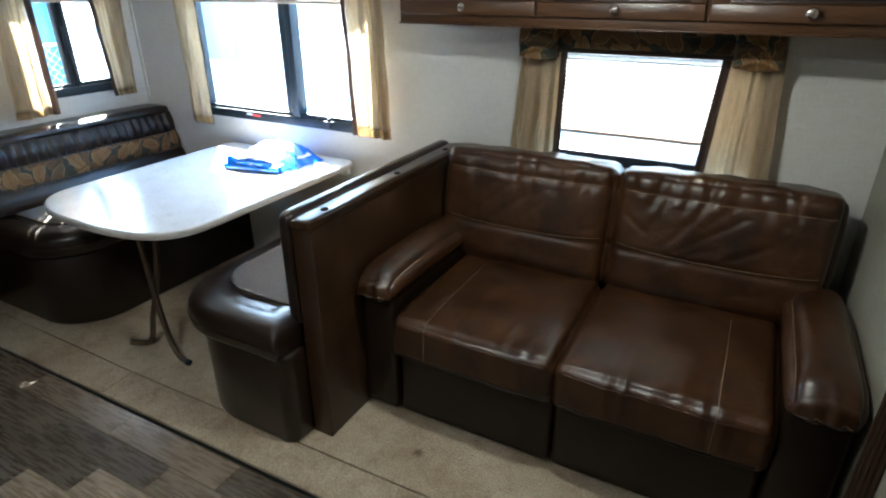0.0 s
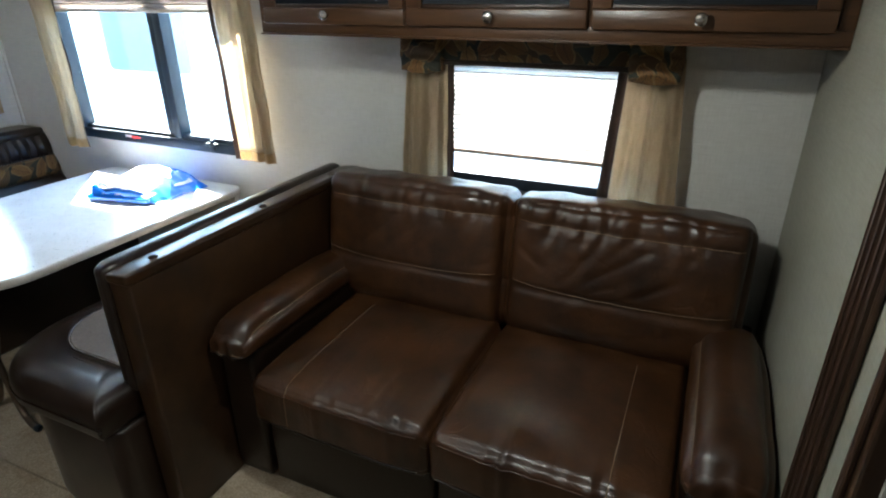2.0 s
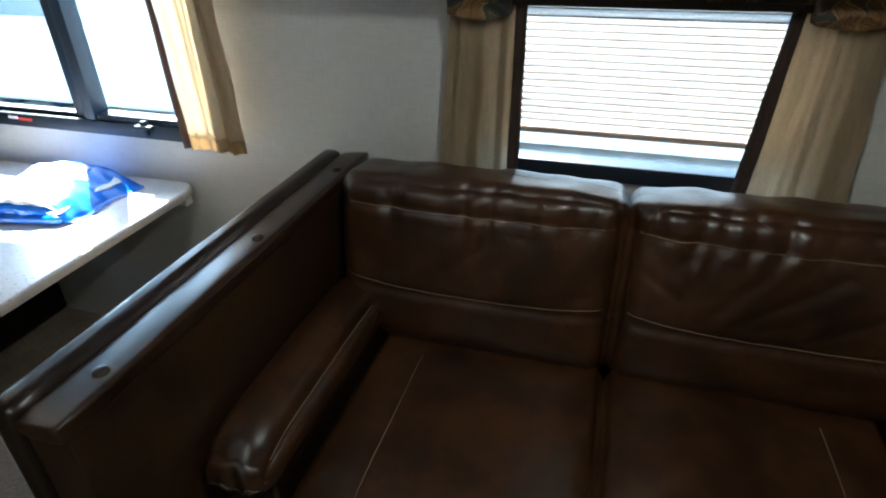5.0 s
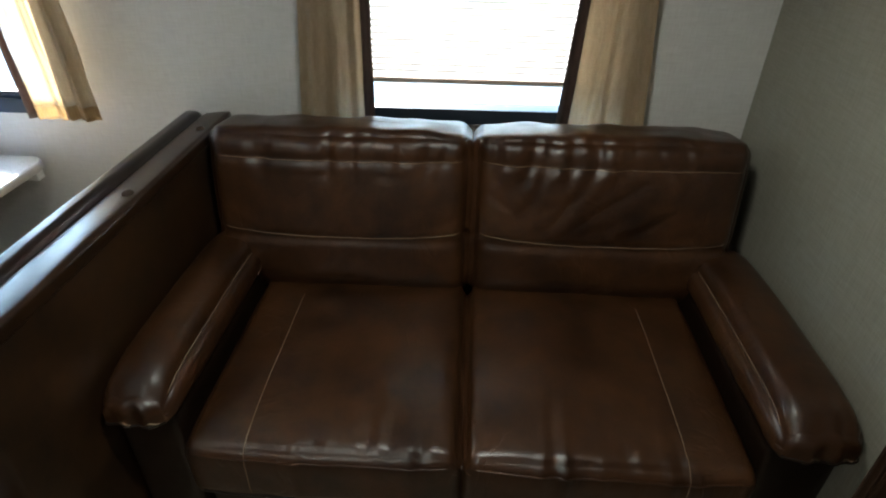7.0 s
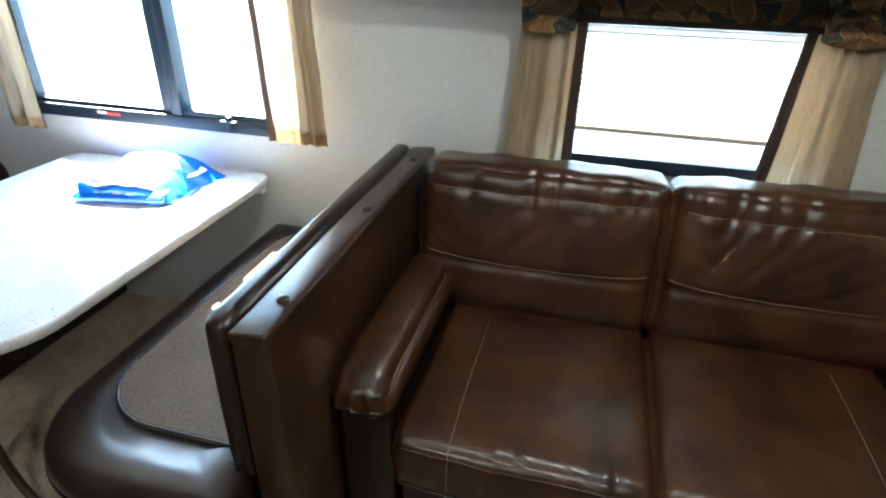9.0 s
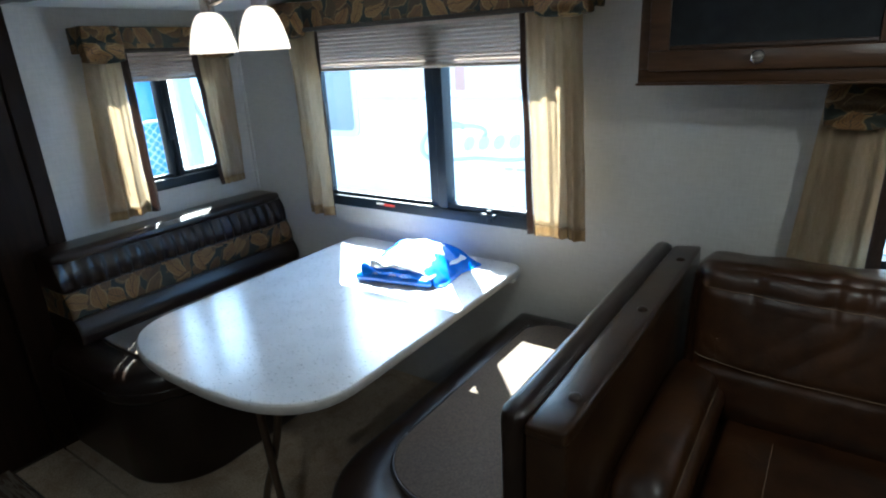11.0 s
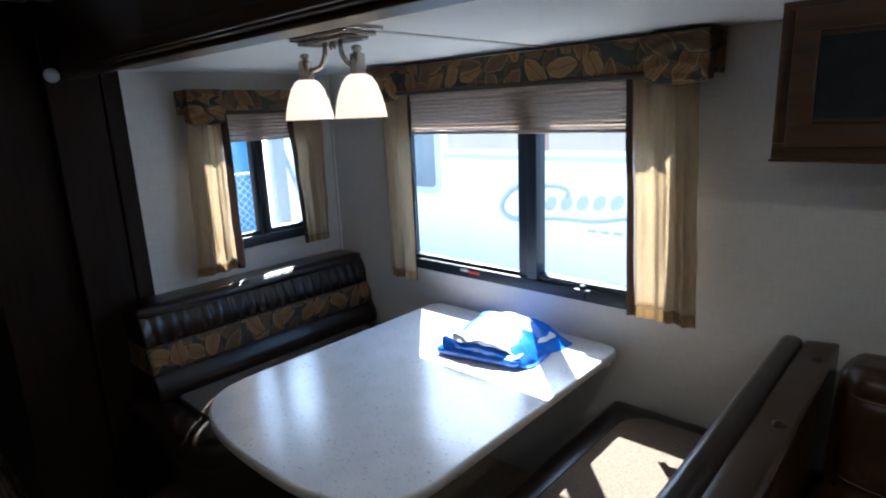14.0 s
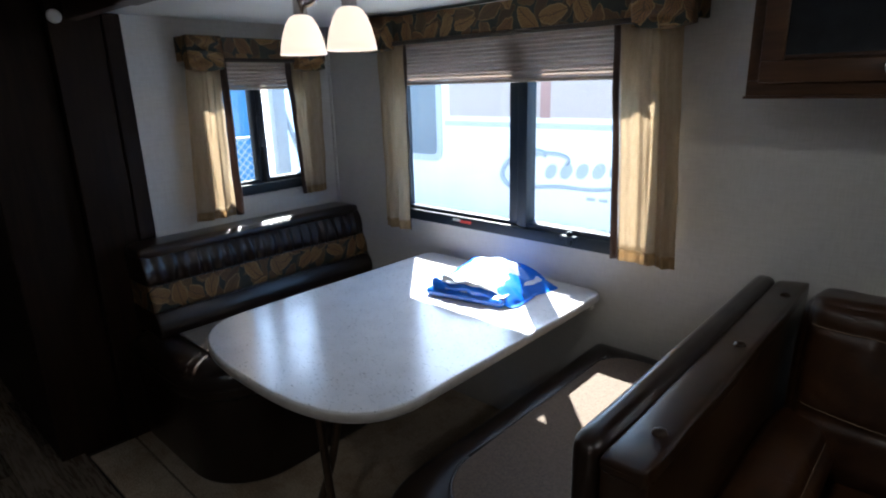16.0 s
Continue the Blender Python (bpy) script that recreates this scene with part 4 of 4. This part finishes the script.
right_bench = bench(False)
back = part("backrest", moved(cushion((0.066, 1.178, 0.44), 0.028, 0.004, 41, 0.003, 40), Matrix.Translation((-0.912, 2.001, 0.704))), BENCH, right_bench, "dark leather backrest pad")
left_bench = bench(True)


def bench_back(parent):
    """The left bench's slanted back: pleated leather above, a leaf-fabric band, leather below."""
    lean = lambda z: X0 + 0.155 + (0.905 - z) * 0.27

    def band(z0, z1, y0, y1, bulge, pleats, seed, cuts=60):
        bm = bmesh.new()
        rows = []
        steps = 14
        for j in range(steps + 1):
            f = j / steps
            z = z0 + (z1 - z0) * f
            row = []
            for i in range(cuts + 1):
                y = y0 + (y1 - y0) * i / cuts
                g = math.sin(math.pi * f)
                x = lean(z) + bulge * g
                if pleats:
                    x += 0.007 * math.sin(2 * math.pi * pleats * i / cuts + 2 * noise.noise(Vector((i * 0.15, f, seed)))) * (1 - 0.55 * f)
                x += 0.004 * noise.noise(Vector((y * 5, z * 9, seed)))
                row.append(bm.verts.new((x, y, z)))
            rows.append(row)
        back = [[bm.verts.new((X0 + 0.002, y0 + (y1 - y0) * i / cuts, z)) for i in (0, cuts)] for z in (z0, z1)]
        for p, q in zip(rows, rows[1:]):
            for i in range(cuts):
                bm.faces.new((p[i], p[i + 1], q[i + 1], q[i]))
        bm.faces.new([*rows[0], back[0][1], back[0][0]])
        bm.faces.new([*rows[-1], back[1][1], back[1][0]])
        bm.faces.new([r[0] for r in rows] + [back[1][0], back[0][0]])
        bm.faces.new([r[-1] for r in rows] + [back[1][1], back[0][1]])
        return bm

    part("lower_back", band(0.532, 0.640, 1.43, Y1 - 0.003, 0.018, 0, 1), BENCH, parent)
    part("fabric_band", band(0.6405, 0.752, 1.43, Y1 - 0.003, 0.012, 0, 2), LEAF, parent, "leaf-patterned fabric band")
    part("pleated_back", band(0.7525, 0.875, 1.43, Y1 - 0.003, 0.014, 22, 3, 220), BENCH, parent, "pleated dark leather band")
    part("top_roll", moved(cushion((0.172, Y1 - 1.434, 0.055), 0.026, 0.004, 51, 0.002, 24), Matrix.Translation((X0 + 0.090, (Y1 + 1.428) / 2, 0.885))), BENCH, parent)
    for z in (0.640, 0.752):
        part("welt", tube([(lean(z) + 0.004, 1.435 + (Y1 - 1.44) * i / 12, z) for i in range(13)], 0.004, 6, 2), BENCH, parent)


bench_back(left_bench)


def table():
    top = thing("dinette_table", (-1.93, 1.95, 0.0), "pale speckled laminate dinette table with rounded front on bent steel legs", "table")
    x0, x1, y0, y1 = -2.405, -1.462, 1.305, Y1 - 0.022
    n, pts = 40, []
    for i in range(n + 1):
        a = math.pi + math.pi * i / n
        cx, cy = math.cos(a), math.sin(a)
        ex = 2.0 / 2.9
        px = (x0 + x1) / 2 + (x1 - x0) / 2 * math.copysign(abs(cx) ** ex, cx)
        py = y0 + 0.30 + 0.30 * math.copysign(abs(cy) ** ex, cy) + 0.02 * max(0, -cx) * abs(cy)
        pts.append((px, py))
    for cx, start in ((x1, 0), (x0, 90)):
        for i in range(9):
            a = radians(start + 90 * i / 8)
            s = -1 if cx == x1 else 1
            pts.append((cx + s * 0.06 + 0.06 * math.cos(a), y1 - 0.06 + 0.06 * math.sin(a)))
    slab = part("tabletop", prism(pts, 0.706, 0.74, 0.008, 3), TABLE, top)
    part("edge_band", prism([((x - (x0 + x1) / 2) * 1.002 + (x0 + x1) / 2, (y - 1.95) * 1.002 + 1.95) for x, y in pts], 0.712, 0.734, 0.002, 1), plain("edge_band_plastic", (0.50, 0.47, 0.44), 0.4), slab)
    part("leg", tube([(-1.872, 1.50, 0.705), (-1.868, 1.50, 0.55), (-1.850, 1.50, 0.32), (-1.825, 1.50, 0.14), (-1.785, 1.495, 0.045), (-1.735, 1.487, 0.016), (-1.690, 1.480, 0.0145)], 0.0135, 12, 6), STEEL, top)
    part("leg", tube([(-1.800, 1.53, 0.705), (-1.812, 1.53, 0.55), (-1.868, 1.53, 0.36), (-1.935, 1.52, 0.18), (-1.968, 1.515, 0.06), (-2.00, 1.50, 0.018), (-2.075, 1.465, 0.0145)], 0.0135, 12, 6), STEEL, top)
    part("leg_cap", lathe([(0.0, -0.005), (0.0145, -0.004), (0.0145, 0.012), (0.0, 0.013)], (-1.690, 1.480, 0.0148), 16, "x"), BLACK, top)
    part("mounting_plate", boxes(((-1.93, 1.44, 0.699), (-1.74, 1.60, 0.7055)), bevel=0.002), STEEL, top)
    part("wall_cleat", boxes(((-2.36, Y1 - 0.06, 0.66), (-1.50, Y1 - 0.024, 0.7055)), bevel=0.003), WHITE, top)
    return top


table()


# ---- folded plastic bag on the table ----
def bag():
    top = thing("plastic_bag", (-1.82, 2.30, 0.74), "folded blue and white plastic bag lying on the table", "bag")

    def lump(p, u):
        rise = 0.5 + 0.5 * u.z
        p.z += 0.020 * rise * (noise.noise(Vector((u.x * 1.7, u.y * 1.9, 4.4))) + 0.3 * noise.noise(Vector((u.x * 3, u.y * 3.3, 2))))
        p.z += rise * (0.030 * (1 - (u.x + 0.2) ** 2) * (0.35 + 0.65 * max(0, u.y * 0.5 + 0.5)) - 0.028 * max(0, u.x) ** 2 - 0.010)
        if u.x > 0.3:
            t = (u.x - 0.3) / 0.7
            p.z = -0.034 + (p.z + 0.034) * (1 - 0.75 * t * t)
            p.x += 0.03 * t * t * max(0, u.y)
        p.x += 0.014 * noise.noise(Vector((u.y * 3, u.z, 7))) + 0.02 * u.y
        p.y += 0.016 * noise.noise(Vector((u.x * 3, u.z, 1)))
        return p

    m = Matrix.Translation((-1.815, 2.315, 0.776)) @ Matrix.Rotation(radians(12), 4, "Z")
    body = part("film", moved(cushion((0.36, 0.30, 0.072), 0.030, 0.004, 61, 0.0025, 30, lump), m), BAG_BLUE, top)
    part("fold", moved(cushion((0.33, 0.13, 0.030), 0.012, 0.003, 71, 0.003, 22), Matrix.Translation((-1.835, 2.208, 0.7575)) @ Matrix.Rotation(radians(11), 4, "Z")), BAG_BLUE, body)
    part("fold_edge", moved(cushion((0.31, 0.11, 0.008), 0.003, 0.002, 73, 0.002, 18), Matrix.Translation((-1.830, 2.216, 0.776)) @ Matrix.Rotation(radians(11), 4, "Z")), BAG_WHITE, body)
    part("print_panel", moved(cushion((0.26, 0.24, 0.03), 0.012, 0.006, 65, 0.002, 24, lump), Matrix.Translation((-1.815, 2.298, 0.810)) @ Matrix.Rotation(radians(14), 4, "Z")), BAG_WHITE, body, "white printed panel")
    return top


bag()


# ---- pendant over the table ----
def dinette_lamp():
    top = thing("ceiling_lamp", (-1.82, 1.615, Z1), "two-arm brushed nickel ceiling lamp with lit frosted glass shades", "lamp")
    part("backplate", boxes(((-1.945, 1.55, Z1 - 0.012), (-1.695, 1.68, Z1 - 0.0005)), ((-1.932, 1.563, Z1 - 0.022), (-1.708, 1.667, Z1 - 0.0121)), ((-1.918, 1.577, Z1 - 0.032), (-1.722, 1.653, Z1 - 0.0221)), bevel=0.002), NICKEL, top)
    part("finial", lathe([(0.0, -0.052), (0.007, -0.047), (0.009, -0.040), (0.006, -0.032)], (-1.82, 1.615, Z1), 14), NICKEL, top)
    for s in (-1, 1):
        xc = -1.835 + s * 0.108
        x_in = -1.82 + s * 0.032
        arm = part("arm", tube([(x_in, 1.615, Z1 - 0.03), (x_in + s * 0.004, 1.615, Z1 - 0.06), (x_in + s * 0.025, 1.615, Z1 - 0.085), (xc - s * 0.02, 1.615, Z1 - 0.092), (xc, 1.615, Z1 - 0.085)], 0.0065, 10, 6), NICKEL, top)
        part("socket", lathe([(0.0, -0.048), (0.010, -0.050), (0.0135, -0.056), (0.008, -0.066), (0.018, -0.070), (0.0195, -0.114), (0.023, -0.120), (0.0, -0.122)], (xc, 1.615, Z1 + 0.003), 20), NICKEL, arm)
        part("shade", lathe([(0.021, -0.117), (0.033, -0.124), (0.044, -0.141), (0.0535, -0.166), (0.061, -0.195), (0.0655, -0.222), (0.0625, -0.2215), (0.058, -0.195), (0.0505, -0.167), (0.041, -0.143), (0.030, -0.128), (0.018, -0.121)], (xc, 1.615, Z1 + 0.003), 32), LAMP_GLASS, arm, "lit frosted glass bell shade")
    return top


dinette_lamp()

# the slide's own ceiling light, just behind the header over the sofa
PUCK = (0.0, 1.475, Z1 - 0.0005)
puck = thing("ceiling_light", PUCK, "small round domed ceiling light, switched on", "ceiling light")
part("rim", lathe([(0.052, 0.0), (0.054, -0.006), (0.050, -0.010), (0.0365, -0.010), (0.0365, 0.0)], PUCK, 32), WHITE, puck)
part("diffuser", lathe([(0.0, -0.040), (0.014, -0.0385), (0.026, -0.033), (0.034, -0.022), (0.036, -0.006)], PUCK, 32), PUCK_GLASS, puck)

# unseen light added behind the camera, to brighten the main room's floor and carpet
AISLE = (-0.78, 0.12, 2.0795)
disc = thing("ceiling_light", AISLE, "unseen round fill light added over the aisle", "ceiling light")
part("rim", lathe([(0.13, 0.0), (0.132, -0.012), (0.12, -0.02), (0.11, -0.02), (0.11, 0.0)], AISLE, 32), WHITE, disc)
part("diffuser", lathe([(0.0, -0.024), (0.07, -0.022), (0.1095, -0.014)], AISLE, 32), AISLE_FILL, disc)

# ---- outside ----
structure("ground", boxes(((-400, -400, -0.75), (400, 400, -0.7))), GRAVEL, "pale sunlit concrete lot")
trailer = thing("travel_trailer", (-2.6, 8.3, -0.7), "white neighbouring travel trailer with grey and tan graphics", "trailer")
ty = 7.0
part("body", boxes(((-10.5, ty, -0.60), (6.0, ty + 2.5, 2.55)), bevel=0.06, seg=3), TRAILER, trailer)
part("tan_band", boxes(((-6.2, ty - 0.004, 1.10), (5.9, ty - 0.0005, 1.60))), DECAL_BROWN, trailer, "", False)
part("maroon_band", boxes(((-4.65, ty - 0.006, 1.09), (-4.50, ty - 0.0045, 1.61))), DECAL_RED, trailer, "", False)
upright = Matrix.Translation((0, ty - 0.002, 0)) @ Matrix.Rotation(radians(90), 4, "X")
win = part("window", moved(prism(rounded_plan(-8.3, 0.42, -6.36, 1.84, (0.16, 0.16, 0.16, 0.16)), 0.0, 0.012), upright), DECAL_GREY, trailer, "grey-framed tinted window", False)
part("pane", moved(prism(rounded_plan(-8.2, 0.52, -6.46, 1.74, (0.10, 0.10, 0.10, 0.10)), 0.0125, 0.016), upright), TINTED, win, "tinted pane", False)
part("stripe", boxes(((-6.3, ty - 0.005, 0.96), (-3.2, ty - 0.0005, 1.03)), bevel=0.001), DECAL_GREY, trailer, "", False)


def oval(cx, cz, rx, rz, lean, a0=0, a1=360, radius=0.02):
    steps = [radians(a0 + (a1 - a0) * i / 18) for i in range(19)]
    return tube([(cx + rx * math.cos(a) + lean * math.sin(a), ty - 0.005, cz + rz * math.sin(a)) for a in steps], radius, 6, 2)


# a flowing mark of loops over a sweep, slate grey
part("mark_sweep", oval(-4.86, 0.42, 0.36, 0.25, 0.14, 55, 310, 0.040), DECAL_SLATE, trailer)
part("mark_sweep", oval(-4.52, 0.56, 0.30, 0.09, 0.05, -20, 190, 0.028), DECAL_SLATE, trailer)
for k in range(5):
    cx = -4.47 + 0.225 * k
    ring = [(0.085 * math.cos(radians(a)) + 0.03 * math.sin(radians(a)), 0.10 * math.sin(radians(a))) for a in range(0, 360, 20)]
    part("mark_spot", moved(prism([(cx + x, 0.42 + 0.018 * k + z) for x, z in ring], 0.0, 0.004), upright), DECAL_SLATE, trailer, "", False)
part("mark_underline", tube([(-4.75, ty - 0.005, 0.19), (-4.35, ty - 0.005, 0.235), (-3.85, ty - 0.005, 0.24), (-3.35, ty - 0.005, 0.33)], 0.026, 6, 6), DECAL_SLATE, trailer)
for k in range(3):
    part("mark_bar", boxes(((-3.95 + k * 0.17, ty - 0.006, 0.10), (-3.83 + k * 0.17, ty - 0.0005, 0.14))), DECAL_SLATE, trailer, "", False)
for k, (z, xa, xb) in enumerate(((0.05, -2.4, 3.2), (-0.16, -2.0, 3.4), (0.24, -1.2, 3.0))):
    part("swoosh", tube([(xa + (xb - xa) * i / 5, ty - 0.004, z + 0.10 * math.sin(i * 1.1 + k)) for i in range(6)], 0.05, 6, 6), DECAL_GREY, trailer)
for x in (-8.3, -7.4):
    part("wheel", lathe([(0.12, -0.1), (0.34, -0.1), (0.36, 0.0), (0.34, 0.1), (0.12, 0.1)], (x, ty + 0.2, -0.34), 24, "y"), BLACK, trailer)

shed = thing("storage_shed", (-10.8, 5.4, -0.7), "blue metal storage shed beyond the fence", "shed")
part("wall", boxes(((-11.6, 4.6, -0.7), (-10.0, 6.08, 1.75)), bevel=0.02), BLUE_SHED, shed)
part("roof", boxes(((-11.7, 4.5, 1.75), (-9.9, 6.18, 1.86)), bevel=0.02), TRAILER, shed)
post = thing("square_post", (-6.3, 4.22, -0.7), "pale grey square post with a slanted brace", "post")
part("shaft", boxes(((-6.36, 4.15, -0.7), (-6.24, 4.30, 2.6)), bevel=0.01), POST_GREY, post)
part("brace", tube([(-6.3, 4.30, 1.30), (-6.3, 4.55, 0.55)], 0.03, 8, 2), POST_GREY, post)
fence = thing("chain_link_fence", (-8.2, 4.4, -0.7), "grey galvanised chain-link fence between steel posts", "fence")
for x, y in ((-8.2, 3.2), (-8.2, 5.05)):
    part("post", lathe([(0.03, -0.7), (0.03, 0.92), (0.0, 0.94)], (x, y, 0), 10), FENCE_WIRE, fence)
part("top_rail", tube([(-8.2, 3.2, 0.88), (-8.2, 5.05, 0.88)], 0.02, 8, 2), FENCE_WIRE, fence)
mesh_bm = bmesh.new()
for s in (-1, 1):
    for i in range(-8, 24):
        y0 = 3.2 + i * 0.12
        ya, yb = y0, y0 + s * 1.2
        p, q = Vector((-8.2, ya, -0.3)), Vector((-8.2, yb, 0.87))
        n = (q - p).normalized().cross(Vector((1, 0, 0))) * 0.005
        vs = [mesh_bm.verts.new(c) for c in (p - n, p + n, q + n, q - n)]
        mesh_bm.faces.new(vs)
wire = part("wire_mesh", mesh_bm, FENCE_WIRE, fence)
wire["kind"] = "stuff"

# ---- vinyl planks, laid along the room ----
floor_top = new("floor")
tagged(floor_top, "dark grey-brown wood-look vinyl plank floor", "floor", "", "structure")
plank_meshes = {}


def plank_mesh(length, width):
    key = (round(length, 3), round(width, 3))
    if key not in plank_meshes:
        bm = boxes(((0, 0, -0.02), (length, width, -0.001)))
        bmesh.ops.bevel(bm, geom=[e for e in bm.edges if all(v.co.z > -0.01 for v in e.verts)], offset=0.0007, segments=1, affect="EDGES")
        me = mesh_of("plank", bm)
        me.materials.append(PLANK)
        plank_meshes[key] = me
    return plank_meshes[key]


rng = random.Random(5)
W_PLANK, L_PLANK = 0.125, 0.60
y, row = 1.138, 0
while y > -1.3:
    x = -6.4 + (row * 0.371) % L_PLANK - L_PLANK
    while x < 3.3:
        a, b = max(x, -6.4), min(x + L_PLANK, 3.3)
        if b - a > 0.02:
            ob = new("plank", plank_mesh(b - a - 0.0015, W_PLANK - 0.0015))
            ob.location = (a, y - W_PLANK, 0)
            ob.parent = floor_top
        x += L_PLANK
    y -= W_PLANK
    row += 1
